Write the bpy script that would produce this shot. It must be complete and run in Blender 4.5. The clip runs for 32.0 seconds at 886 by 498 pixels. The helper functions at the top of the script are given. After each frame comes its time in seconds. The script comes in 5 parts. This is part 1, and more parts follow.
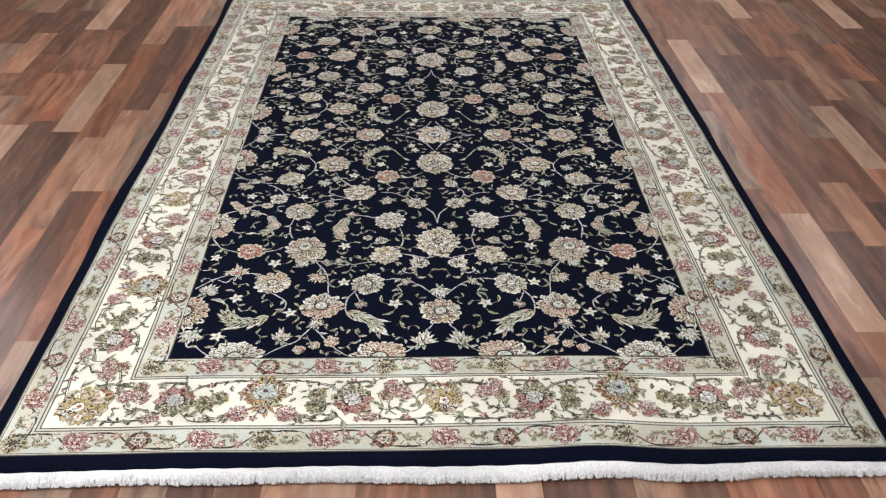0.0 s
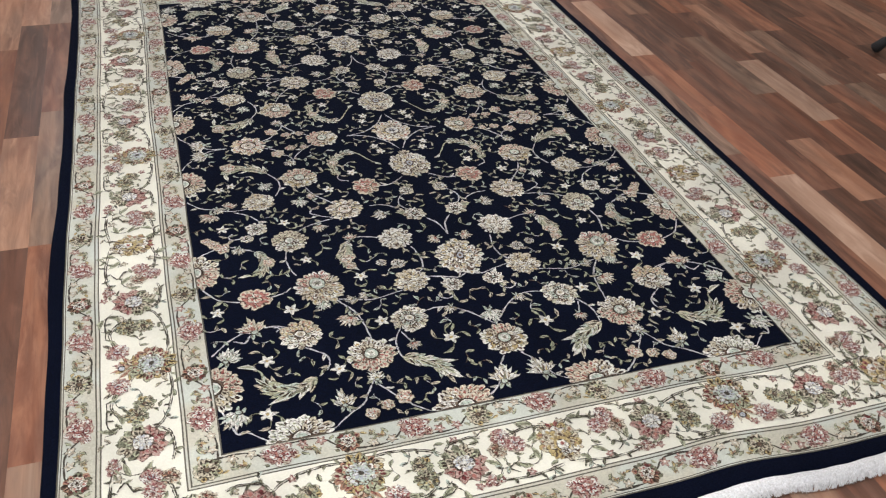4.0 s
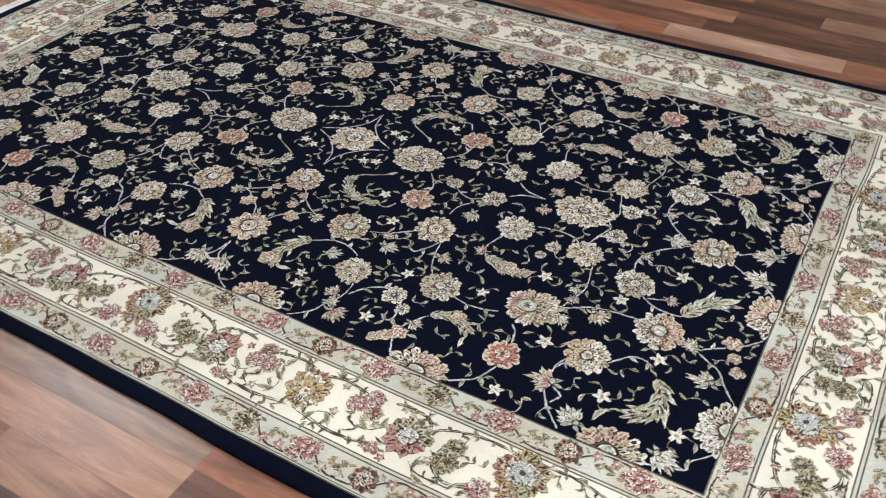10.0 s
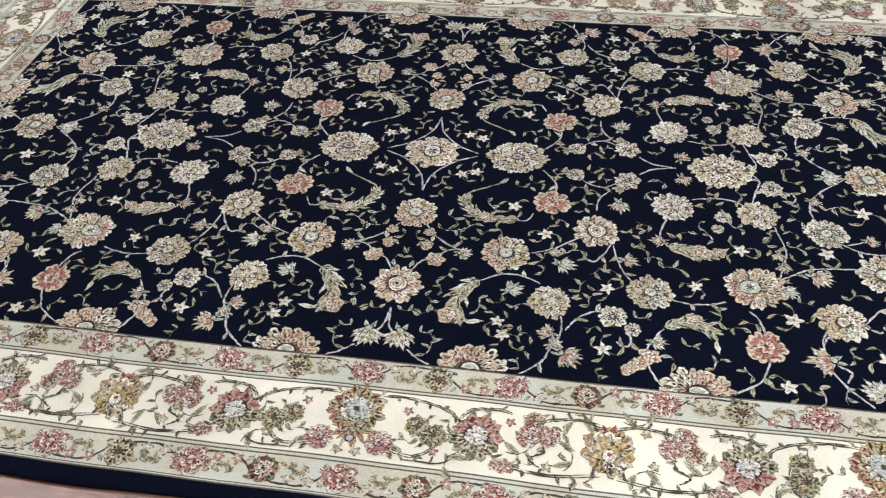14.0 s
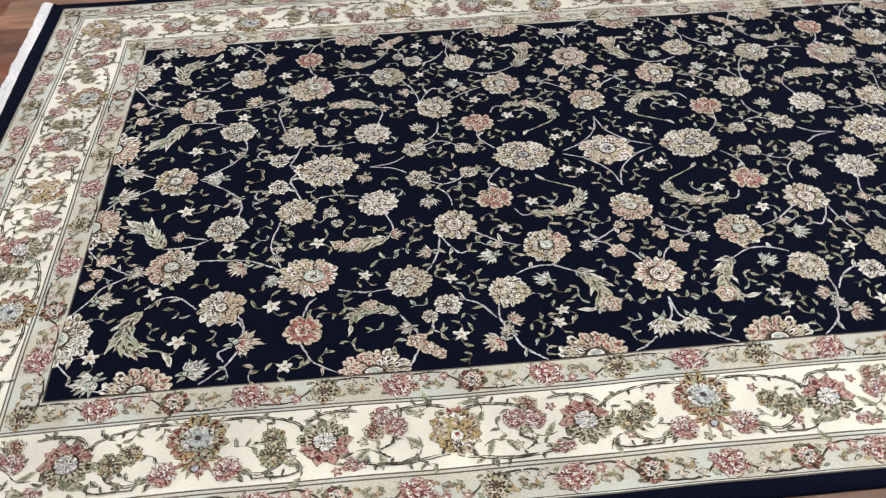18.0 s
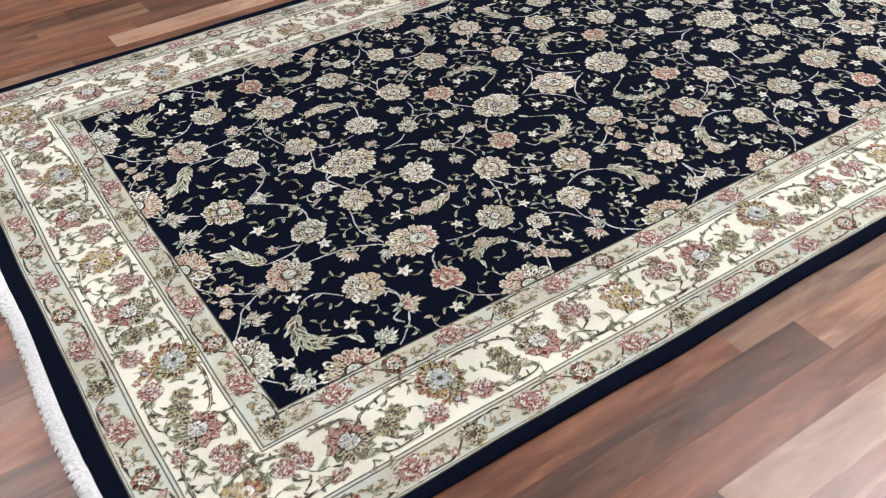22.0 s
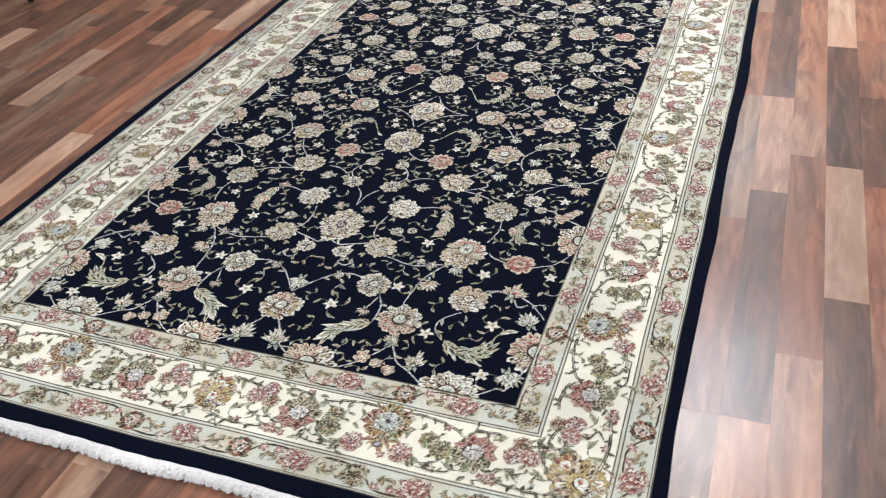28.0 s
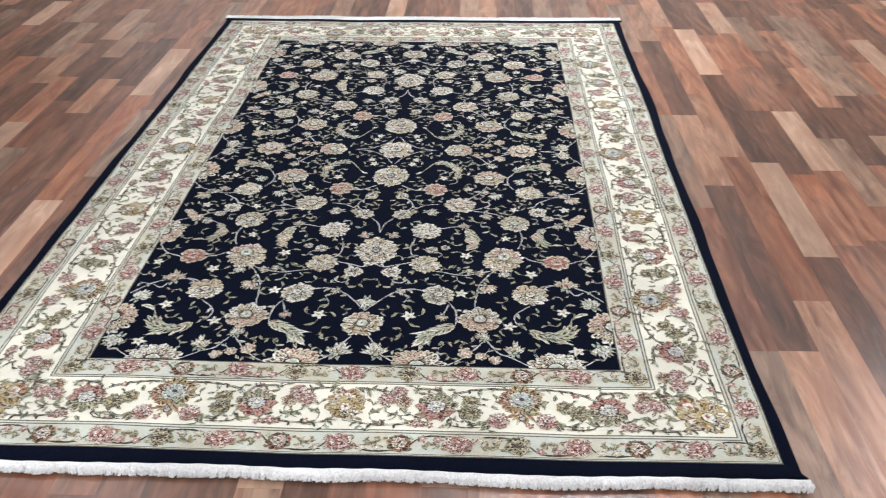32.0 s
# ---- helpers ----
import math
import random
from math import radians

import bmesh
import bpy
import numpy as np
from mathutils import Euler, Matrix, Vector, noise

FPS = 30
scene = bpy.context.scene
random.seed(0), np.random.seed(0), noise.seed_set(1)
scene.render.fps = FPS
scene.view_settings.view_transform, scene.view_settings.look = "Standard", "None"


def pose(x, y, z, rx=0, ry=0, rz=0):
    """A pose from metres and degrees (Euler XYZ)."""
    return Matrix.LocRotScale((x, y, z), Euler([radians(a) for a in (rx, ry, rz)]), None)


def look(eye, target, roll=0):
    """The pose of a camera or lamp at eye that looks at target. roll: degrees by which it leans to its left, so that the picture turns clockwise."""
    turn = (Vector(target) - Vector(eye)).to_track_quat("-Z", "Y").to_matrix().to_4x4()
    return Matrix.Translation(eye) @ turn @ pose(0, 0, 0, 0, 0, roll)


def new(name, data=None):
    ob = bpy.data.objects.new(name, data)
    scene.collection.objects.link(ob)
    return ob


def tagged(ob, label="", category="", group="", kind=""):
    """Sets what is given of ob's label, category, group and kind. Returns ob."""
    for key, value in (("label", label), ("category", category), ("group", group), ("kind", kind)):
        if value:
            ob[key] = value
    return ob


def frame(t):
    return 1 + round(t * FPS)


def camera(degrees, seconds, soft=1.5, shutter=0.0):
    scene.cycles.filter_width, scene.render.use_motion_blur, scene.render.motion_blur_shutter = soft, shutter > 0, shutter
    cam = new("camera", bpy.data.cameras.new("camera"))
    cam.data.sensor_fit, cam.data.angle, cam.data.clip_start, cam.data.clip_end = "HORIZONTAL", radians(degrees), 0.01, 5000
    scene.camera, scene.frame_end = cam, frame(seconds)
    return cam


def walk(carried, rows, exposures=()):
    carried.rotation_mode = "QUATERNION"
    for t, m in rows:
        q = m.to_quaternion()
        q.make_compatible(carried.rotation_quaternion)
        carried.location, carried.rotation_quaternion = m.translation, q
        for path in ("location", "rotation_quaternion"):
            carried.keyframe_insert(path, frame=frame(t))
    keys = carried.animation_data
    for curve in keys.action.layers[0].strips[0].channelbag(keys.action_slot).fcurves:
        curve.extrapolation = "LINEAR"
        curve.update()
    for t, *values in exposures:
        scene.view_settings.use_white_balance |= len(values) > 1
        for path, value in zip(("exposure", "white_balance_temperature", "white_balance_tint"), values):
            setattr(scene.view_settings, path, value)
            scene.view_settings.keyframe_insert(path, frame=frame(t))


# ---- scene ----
cam = camera(53.2, 32.0, soft=1.15, shutter=0.5)
PATH = [
    (0, (-0.06, -2.716, 1.368), (0.0, -1.059, 0.25), 1.0),
    (0.5, (-0.122, -2.696, 1.358), (0.003, -1.054, 0.223), 1.5),
    (1, (-0.169, -2.652, 1.353), (-0.025, -1.009, 0.22), 2.4),
    (1.5, (-0.231, -2.548, 1.342), (-0.042, -0.933, 0.179), 1.8),
    (2, (-0.278, -2.476, 1.345), (-0.055, -0.873, 0.17), 2.6),
    (2.5, (-0.34, -2.422, 1.344), (-0.047, -0.835, 0.163), 2.6),
    (4.5, (-0.737, -2.243, 1.308), (-0.106, -0.769, 0.113), 3.5),
    (5, (-0.816, -2.143, 1.3), (-0.107, -0.734, 0.07), 3.1),
    (5.5, (-0.877, -2.072, 1.296), (-0.118, -0.698, 0.056), 2.6),
    (6, (-1.006, -2.0, 1.291), (-0.165, -0.669, 0.057), 2.1),
    (6.5, (-1.149, -1.926, 1.29), (-0.228, -0.661, 0.045), 2.0),
    (7, (-1.226, -1.859, 1.285), (-0.243, -0.65, 0.031), 2.3),
    (7.5, (-1.285, -1.752, 1.28), (-0.264, -0.579, 0.022), 1.3),
    (8, (-1.342, -1.634, 1.283), (-0.283, -0.516, 0.006), 0.3),
    (8.5, (-1.399, -1.54, 1.279), (-0.28, -0.486, -0.001), 1.7),
    (9, (-1.504, -1.411, 1.28), (-0.267, -0.47, 0.022), 0.4),
    (9.5, (-1.593, -1.324, 1.281), (-0.283, -0.477, 0.03), -0.0),
    (10, (-1.616, -1.224, 1.269), (-0.283, -0.437, 0.002), -0.7),
    (10.5, (-1.616, -1.09, 1.277), (-0.258, -0.423, -0.032), -2.0),
    (11, (-1.622, -1.001, 1.291), (-0.227, -0.401, -0.011), -1.7),
    (11.5, (-1.658, -0.896, 1.286), (-0.224, -0.404, -0.018), -1.5),
    (12, (-1.726, -0.761, 1.294), (-0.262, -0.363, -0.009), -2.4),
    (12.5, (-1.745, -0.666, 1.295), (-0.249, -0.423, -0.009), -1.6),
    (13, (-1.694, -0.53, 1.279), (-0.256, -0.232, -0.079), -3.2),
    (13.5, (-1.625, -0.426, 1.277), (-0.21, -0.113, -0.101), -3.7),
    (15.5, (-1.659, 0.009, 1.26), (-0.196, 0.121, -0.099), 0.0),
    (16, (-1.61, 0.127, 1.253), (-0.161, 0.273, -0.117), -1.0),
    (16.5, (-1.628, 0.22, 1.25), (-0.172, 0.321, -0.118), -0.2),
    (17, (-1.7, 0.345, 1.257), (-0.211, 0.328, -0.079), -1.4),
    (17.5, (-1.726, 0.434, 1.258), (-0.214, 0.366, -0.05), -0.6),
    (18, (-1.676, 0.54, 1.24), (-0.193, 0.414, -0.097), -1.5),
    (18.5, (-1.636, 0.645, 1.238), (-0.183, 0.398, -0.115), -0.7),
    (19, (-1.671, 0.783, 1.247), (-0.217, 0.395, -0.07), -0.4),
    (19.5, (-1.749, 0.927, 1.258), (-0.305, 0.435, -0.036), -0.4),
    (20, (-1.763, 1.014, 1.258), (-0.333, 0.481, -0.034), -0.3),
    (20.5, (-1.718, 1.117, 1.259), (-0.345, 0.502, -0.059), -2.8),
    (21, (-1.68, 1.198, 1.269), (-0.324, 0.551, -0.052), -3.2),
    (21.5, (-1.671, 1.315, 1.277), (-0.347, 0.587, -0.035), -2.7),
    (22, (-1.693, 1.478, 1.279), (-0.405, 0.655, -0.011), -2.4),
    (22.5, (-1.704, 1.581, 1.265), (-0.451, 0.691, -0.014), -1.7),
    (23, (-1.65, 1.657, 1.256), (-0.416, 0.72, -0.008), -2.5),
    (23.5, (-1.582, 1.741, 1.269), (-0.419, 0.738, -0.011), -2.7),
    (24, (-1.544, 1.792, 1.272), (-0.4, 0.73, 0.022), -2.2),
    (24.5, (-1.497, 1.902, 1.287), (-0.464, 0.728, 0.04), -3.2),
    (25, (-1.466, 2.044, 1.299), (-0.499, 0.785, 0.082), -4.4),
    (25.5, (-1.446, 2.119, 1.305), (-0.509, 0.826, 0.101), -4.2),
    (27.5, (-1.092, 2.273, 1.333), (-0.427, 0.816, 0.136), -4.3),
    (28, (-0.977, 2.382, 1.333), (-0.375, 0.885, 0.152), -4.3),
    (28.5, (-0.883, 2.492, 1.344), (-0.366, 0.942, 0.191), -4.8),
    (29, (-0.796, 2.534, 1.335), (-0.325, 0.961, 0.194), -4.2),
    (29.5, (-0.666, 2.562, 1.334), (-0.287, 0.955, 0.205), -4.4),
    (30, (-0.574, 2.592, 1.34), (-0.244, 0.96, 0.233), -4.3),
    (30.5, (-0.454, 2.677, 1.333), (-0.227, 1.022, 0.234), -3.8),
    (31, (-0.359, 2.775, 1.336), (-0.176, 1.097, 0.263), -3.2),
    (31.5, (-0.3, 2.787, 1.332), (-0.143, 1.094, 0.279), -2.0),
    (32, (-0.28, 2.784, 1.328), (-0.207, 1.085, 0.275), -0.3),
]
# the film camera darkens, brightens and cools its picture a little on the way
EXPOSURES = ((0, -0.2, 6500, 10), (3, -0.31, 6500, 10), (9, -0.31, 6500, 10), (12.5, -0.21, 6500, 10), (18, -0.06, 6480, 10), (22, 0.05, 6400, 9), (26, 0.08, 6350, 8.5), (32, 0.1, 6300, 8))
walk(cam, [(t, look(eye, target, roll)) for t, eye, target, roll in PATH], EXPOSURES)

# ---- light: ceiling panels and the pale room around ----
world = bpy.data.worlds.new("world")
scene.world = world
world.use_nodes = True
world.node_tree.nodes["Background"].inputs[0].default_value = (0.9, 0.95, 1.0, 1)
world.node_tree.nodes["Background"].inputs[1].default_value = 0.05
scene.view_settings.exposure = 0.0

ROOM_X, ROOM_Y, ROOM_H = (-4.6, 5.2), (-6.0, 6.2), 2.7
# fluorescent panels assumed in the unseen ceiling: x, y, half width, half length, power
# the first is placed by its glare on the floor, the others added as fill
PANELS = (
    (-0.95, -1.5, 0.30, 0.80, 86.0), (0.6, 2.4, 0.30, 0.60, 50.0), (2.3, -1.5, 0.30, 0.60, 26.0), (2.3, 2.1, 0.30, 0.60, 26.0), (-0.95, -4.6, 0.30, 0.60, 24.0),
    (2.3, -4.6, 0.30, 0.60, 26.0), (-3.4, -1.5, 0.30, 0.60, 46.0), (-3.4, 2.1, 0.30, 0.60, 46.0), (2.3, 4.7, 0.30, 0.60, 26.0), (-0.95, 4.9, 0.30, 0.60, 34.0),
)


def panel_light(x, y, sx, sy, power):
    data = bpy.data.lights.new("panel_glow", "AREA")
    data.shape, data.size, data.size_y, data.energy = "RECTANGLE", sx, sy, power
    data.color = (0.935, 0.945, 1.0)
    ob = new("panel_glow", data)
    ob.matrix_world = pose(x, y, ROOM_H - 0.03)
    return ob


for px, py, half_w, half_l, power in PANELS:
    panel_light(px, py, 2 * half_w - 0.02, 2 * half_l - 0.02, power)

# ---- materials ----


def nodes_of(name):
    mat = bpy.data.materials.new(name)
    mat.use_nodes = True
    tree = mat.node_tree
    return mat, tree, tree.nodes["Principled BSDF"]


def add(tree, kind, **values):
    node = tree.nodes.new(kind)
    for key, value in values.items():
        node.inputs[key.replace("_", " ")].default_value = value
    return node


def mix(tree, fac, a, b, blend="MIX"):
    node = tree.nodes.new("ShaderNodeMix")
    node.data_type, node.blend_type = "RGBA", blend
    for slot, value in ((0, fac), (6, a), (7, b)):
        if hasattr(value, "node"):
            tree.links.new(value, node.inputs[slot])
        else:
            node.inputs[slot].default_value = value if slot == 0 else (*value, 1)
    return node.outputs[2]


def wool(name, colour, spread=0.35, sheen=0.25, second=None, gloss=0.2, patch=None, stray=0.0, tint=(1.0, 1.0, 1.0)):
    """Knotted pile: cloudy dye differences over the rug, and the speckle of single tufts."""
    mat, tree, bsdf = nodes_of(name)
    place = add(tree, "ShaderNodeNewGeometry").outputs["Position"]
    cloud = add(tree, "ShaderNodeTexNoise", Scale=5.0, Detail=3.0)
    tuft = add(tree, "ShaderNodeTexNoise", Scale=330.0, Detail=2.0, Roughness=0.7)
    fleck = add(tree, "ShaderNodeTexNoise", Scale=170.0, Detail=2.0)
    for node in (cloud, tuft, fleck):
        tree.links.new(place, node.inputs["Vector"])
    dark = tuple(c * (1 - spread) for c in colour)
    light = tuple(min(c * (1 + spread), 0.9) for c in colour)
    shade = mix(tree, tuft.outputs["Fac"], dark, light)
    other = second or tuple(c * 0.8 for c in colour)
    ramp = add(tree, "ShaderNodeMapRange", From_Min=0.45, From_Max=0.7)
    tree.links.new(fleck.outputs["Fac"], ramp.inputs["Value"])
    shade = mix(tree, ramp.outputs["Result"], shade, other)
    if patch:
        area = add(tree, "ShaderNodeTexNoise", Scale=9.0, Detail=1.0)
        tree.links.new(place, area.inputs["Vector"])
        part_of = add(tree, "ShaderNodeMapRange", From_Min=0.44, From_Max=0.56)
        tree.links.new(area.outputs["Fac"], part_of.inputs["Value"])
        shade = mix(tree, part_of.outputs["Result"], shade, patch)
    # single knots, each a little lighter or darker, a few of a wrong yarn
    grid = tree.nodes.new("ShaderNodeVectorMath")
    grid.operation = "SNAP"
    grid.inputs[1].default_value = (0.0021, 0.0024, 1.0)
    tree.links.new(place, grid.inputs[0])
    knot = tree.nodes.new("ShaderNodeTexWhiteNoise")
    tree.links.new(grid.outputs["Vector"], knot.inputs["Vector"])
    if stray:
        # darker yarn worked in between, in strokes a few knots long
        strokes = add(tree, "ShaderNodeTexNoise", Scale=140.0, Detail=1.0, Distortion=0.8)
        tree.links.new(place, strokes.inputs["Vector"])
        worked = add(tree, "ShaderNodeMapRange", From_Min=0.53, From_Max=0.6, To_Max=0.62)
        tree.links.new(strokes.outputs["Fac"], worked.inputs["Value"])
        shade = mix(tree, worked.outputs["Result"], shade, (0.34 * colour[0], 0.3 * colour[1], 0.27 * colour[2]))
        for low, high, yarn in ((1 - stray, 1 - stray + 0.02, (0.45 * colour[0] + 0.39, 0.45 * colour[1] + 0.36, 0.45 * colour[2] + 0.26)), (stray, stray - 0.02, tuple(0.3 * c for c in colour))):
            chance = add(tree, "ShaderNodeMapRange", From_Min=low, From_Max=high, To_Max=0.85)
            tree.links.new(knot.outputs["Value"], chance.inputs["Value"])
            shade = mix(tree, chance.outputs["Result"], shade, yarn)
    fade = add(tree, "ShaderNodeMapRange", From_Min=0.35, From_Max=0.65, To_Min=0.88, To_Max=1.12)
    tree.links.new(cloud.outputs["Fac"], fade.inputs["Value"])
    knot_tone = add(tree, "ShaderNodeMapRange", To_Min=1 - 0.7 * spread, To_Max=1 + 0.55 * spread)
    tree.links.new(knot.outputs["Value"], knot_tone.inputs["Value"])
    both = tree.nodes.new("ShaderNodeMath")
    both.operation = "MULTIPLY"
    tree.links.new(fade.outputs["Result"], both.inputs[0])
    tree.links.new(knot_tone.outputs["Result"], both.inputs[1])
    scaled = tree.nodes.new("ShaderNodeVectorMath")
    scaled.operation = "SCALE"
    tree.links.new(shade, scaled.inputs[0])
    tree.links.new(both.outputs["Value"], scaled.inputs["Scale"])
    tree.links.new(scaled.outputs["Vector"], bsdf.inputs["Base Color"])
    bump = add(tree, "ShaderNodeBump", Strength=0.5, Distance=0.002)
    tree.links.new(tuft.outputs["Fac"], bump.inputs["Height"])
    tree.links.new(bump.outputs["Normal"], bsdf.inputs["Normal"])
    bsdf.inputs["Roughness"].default_value = 0.85
    bsdf.inputs["Specular IOR Level"].default_value = gloss
    bsdf.inputs["Sheen Weight"].default_value = sheen
    bsdf.inputs["Sheen Roughness"].default_value = 0.5
    bsdf.inputs["Sheen Tint"].default_value = (*tint, 1)
    return mat


WOOL = {
    "navy": wool("navy_pile", (0.0023, 0.0037, 0.0108), 0.4, 0.012, None, 0.04, tint=(0.45, 0.68, 1.0)),
    "cream": wool("cream_pile", (0.74, 0.725, 0.60), 0.06, 0.3, (0.73, 0.71, 0.58)),
    "guard": wool("grey_green_pile", (0.53, 0.51, 0.40), 0.14, 0.3, (0.46, 0.445, 0.35), 0.2, (0.53, 0.555, 0.475)),
    "line": wool("olive_line_pile", (0.06, 0.052, 0.038), 0.4, 0.05),
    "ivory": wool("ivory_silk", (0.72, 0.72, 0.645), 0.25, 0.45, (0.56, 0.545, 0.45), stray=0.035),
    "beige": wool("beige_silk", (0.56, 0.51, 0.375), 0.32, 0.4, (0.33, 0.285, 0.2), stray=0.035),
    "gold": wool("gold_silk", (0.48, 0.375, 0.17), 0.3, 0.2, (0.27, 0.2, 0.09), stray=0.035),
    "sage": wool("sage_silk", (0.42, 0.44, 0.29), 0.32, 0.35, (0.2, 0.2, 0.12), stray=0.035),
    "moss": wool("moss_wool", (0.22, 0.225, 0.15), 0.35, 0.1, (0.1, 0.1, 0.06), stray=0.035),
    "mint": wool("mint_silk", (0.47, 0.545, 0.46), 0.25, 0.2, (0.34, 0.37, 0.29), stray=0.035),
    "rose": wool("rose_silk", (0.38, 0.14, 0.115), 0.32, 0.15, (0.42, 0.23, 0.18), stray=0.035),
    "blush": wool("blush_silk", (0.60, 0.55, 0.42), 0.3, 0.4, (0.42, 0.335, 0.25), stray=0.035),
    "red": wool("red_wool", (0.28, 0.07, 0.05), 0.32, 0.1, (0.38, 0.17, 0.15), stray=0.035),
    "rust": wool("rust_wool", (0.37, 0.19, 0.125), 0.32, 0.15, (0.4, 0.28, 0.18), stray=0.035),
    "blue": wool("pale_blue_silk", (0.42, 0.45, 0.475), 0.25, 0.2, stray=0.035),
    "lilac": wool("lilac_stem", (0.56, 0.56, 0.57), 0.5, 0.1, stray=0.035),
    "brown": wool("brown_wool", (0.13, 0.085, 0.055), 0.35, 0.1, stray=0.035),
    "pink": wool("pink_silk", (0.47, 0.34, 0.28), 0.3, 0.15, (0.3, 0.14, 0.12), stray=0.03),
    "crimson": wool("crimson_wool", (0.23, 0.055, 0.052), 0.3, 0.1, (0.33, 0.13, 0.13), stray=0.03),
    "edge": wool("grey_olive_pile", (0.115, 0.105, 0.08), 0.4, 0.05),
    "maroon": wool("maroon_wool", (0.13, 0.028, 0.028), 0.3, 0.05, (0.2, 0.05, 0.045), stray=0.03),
    "umber": wool("umber_outline", (0.045, 0.03, 0.022), 0.3, 0.0, None, 0.04),
    "dark": wool("dark_outline", (0.016, 0.014, 0.014), 0.4, 0.0, None, 0.04),
    "fringe": wool("cotton_fringe", (0.77, 0.77, 0.745), 0.2, 0.1, (0.68, 0.67, 0.64)),
}
SLOT = list(WOOL)


def wood(name, pale, deep, grey):
    """One decor of the laminate: long grain with cathedral figure, pores, and a worn satin film."""
    mat, tree, bsdf = nodes_of(name)
    info = add(tree, "ShaderNodeObjectInfo")
    coord = add(tree, "ShaderNodeTexCoord")
    shift = tree.nodes.new("ShaderNodeVectorMath")
    shift.operation = "MULTIPLY_ADD"
    tree.links.new(info.outputs["Random"], shift.inputs[0])
    shift.inputs[1].default_value = (37.0, 53.0, 11.0)
    tree.links.new(coord.outputs["Object"], shift.inputs[2])
    stretch = add(tree, "ShaderNodeMapping", Scale=(30.0, 2.4, 1.0))
    tree.links.new(shift.outputs["Vector"], stretch.inputs["Vector"])
    grain = add(tree, "ShaderNodeTexNoise", Scale=1.0, Detail=6.0, Roughness=0.6, Distortion=0.6)
    tree.links.new(stretch.outputs["Vector"], grain.inputs["Vector"])
    wide = add(tree, "ShaderNodeMapping", Scale=(13.0, 2.2, 1.0))
    tree.links.new(shift.outputs["Vector"], wide.inputs["Vector"])
    swirl = add(tree, "ShaderNodeTexNoise", Scale=0.5, Detail=1.5, Roughness=0.4, Distortion=0.35)
    tree.links.new(wide.outputs["Vector"], swirl.inputs["Vector"])
    turns = tree.nodes.new("ShaderNodeMath")
    turns.operation = "MULTIPLY"
    turns.inputs[1].default_value = 42.0
    tree.links.new(swirl.outputs["Fac"], turns.inputs[0])
    rings = tree.nodes.new("ShaderNodeMath")
    rings.operation = "SINE"
    tree.links.new(turns.outputs["Value"], rings.inputs[0])
    figure = add(tree, "ShaderNodeMapRange", From_Min=-1.0, From_Max=1.0)
    tree.links.new(rings.outputs["Value"], figure.inputs["Value"])
    patch = add(tree, "ShaderNodeTexNoise", Scale=1.9, Detail=4.0, Distortion=0.8)
    tree.links.new(wide.outputs["Vector"], patch.inputs["Vector"])
    spread = add(tree, "ShaderNodeMapRange", From_Min=0.36, From_Max=0.64)
    tree.links.new(grain.outputs["Fac"], spread.inputs["Value"])
    shade = mix(tree, spread.outputs["Result"], deep, pale)
    veil = add(tree, "ShaderNodeMapRange", From_Min=0.4, From_Max=1.0, To_Min=0.0, To_Max=0.7)
    tree.links.new(figure.outputs["Result"], veil.inputs["Value"])
    shade = mix(tree, veil.outputs["Result"], shade, pale)
    vein = add(tree, "ShaderNodeMapRange", From_Min=0.0, From_Max=0.4, To_Min=0.5, To_Max=0.0)
    tree.links.new(figure.outputs["Result"], vein.inputs["Value"])
    shade = mix(tree, vein.outputs["Result"], shade, deep)
    cloud = add(tree, "ShaderNodeMapRange", From_Min=0.4, From_Max=0.65, To_Max=0.85)
    tree.links.new(patch.outputs["Fac"], cloud.inputs["Value"])
    shade = mix(tree, cloud.outputs["Result"], shade, grey)
    fine = add(tree, "ShaderNodeMapping", Scale=(150.0, 5.0, 1.0))
    tree.links.new(shift.outputs["Vector"], fine.inputs["Vector"])
    fibre = add(tree, "ShaderNodeTexNoise", Scale=1.0, Detail=3.0)
    tree.links.new(fine.outputs["Vector"], fibre.inputs["Vector"])
    thread = add(tree, "ShaderNodeMapRange", From_Min=0.5, From_Max=0.7, To_Max=0.22)
    tree.links.new(fibre.outputs["Fac"], thread.inputs["Value"])
    shade = mix(tree, thread.outputs["Result"], shade, deep)
    # smoky light veins that come and go along a strip
    smoke_at = add(tree, "ShaderNodeMapping", Scale=(17.0, 3.0, 1.0), Rotation=(0.0, 0.0, 0.12))
    tree.links.new(shift.outputs["Vector"], smoke_at.inputs["Vector"])
    smoke = add(tree, "ShaderNodeTexNoise", Scale=1.0, Detail=5.0, Roughness=0.6, Distortion=1.6)
    tree.links.new(smoke_at.outputs["Vector"], smoke.inputs["Vector"])
    bright = add(tree, "ShaderNodeMapRange", From_Min=0.5, From_Max=0.72, To_Max=0.75)
    tree.links.new(smoke.outputs["Fac"], bright.inputs["Value"])
    shade = mix(tree, bright.outputs["Result"], shade, (pale[0] * 1.25, pale[1] * 1.35, pale[2] * 1.4))
    gloom = add(tree, "ShaderNodeMapRange", From_Min=0.46, From_Max=0.28, To_Max=0.7)
    tree.links.new(smoke.outputs["Fac"], gloom.inputs["Value"])
    shade = mix(tree, gloom.outputs["Result"], shade, deep)
    ember = add(tree, "ShaderNodeTexNoise", Scale=0.8, Detail=1.0)
    tree.links.new(wide.outputs["Vector"], ember.inputs["Vector"])
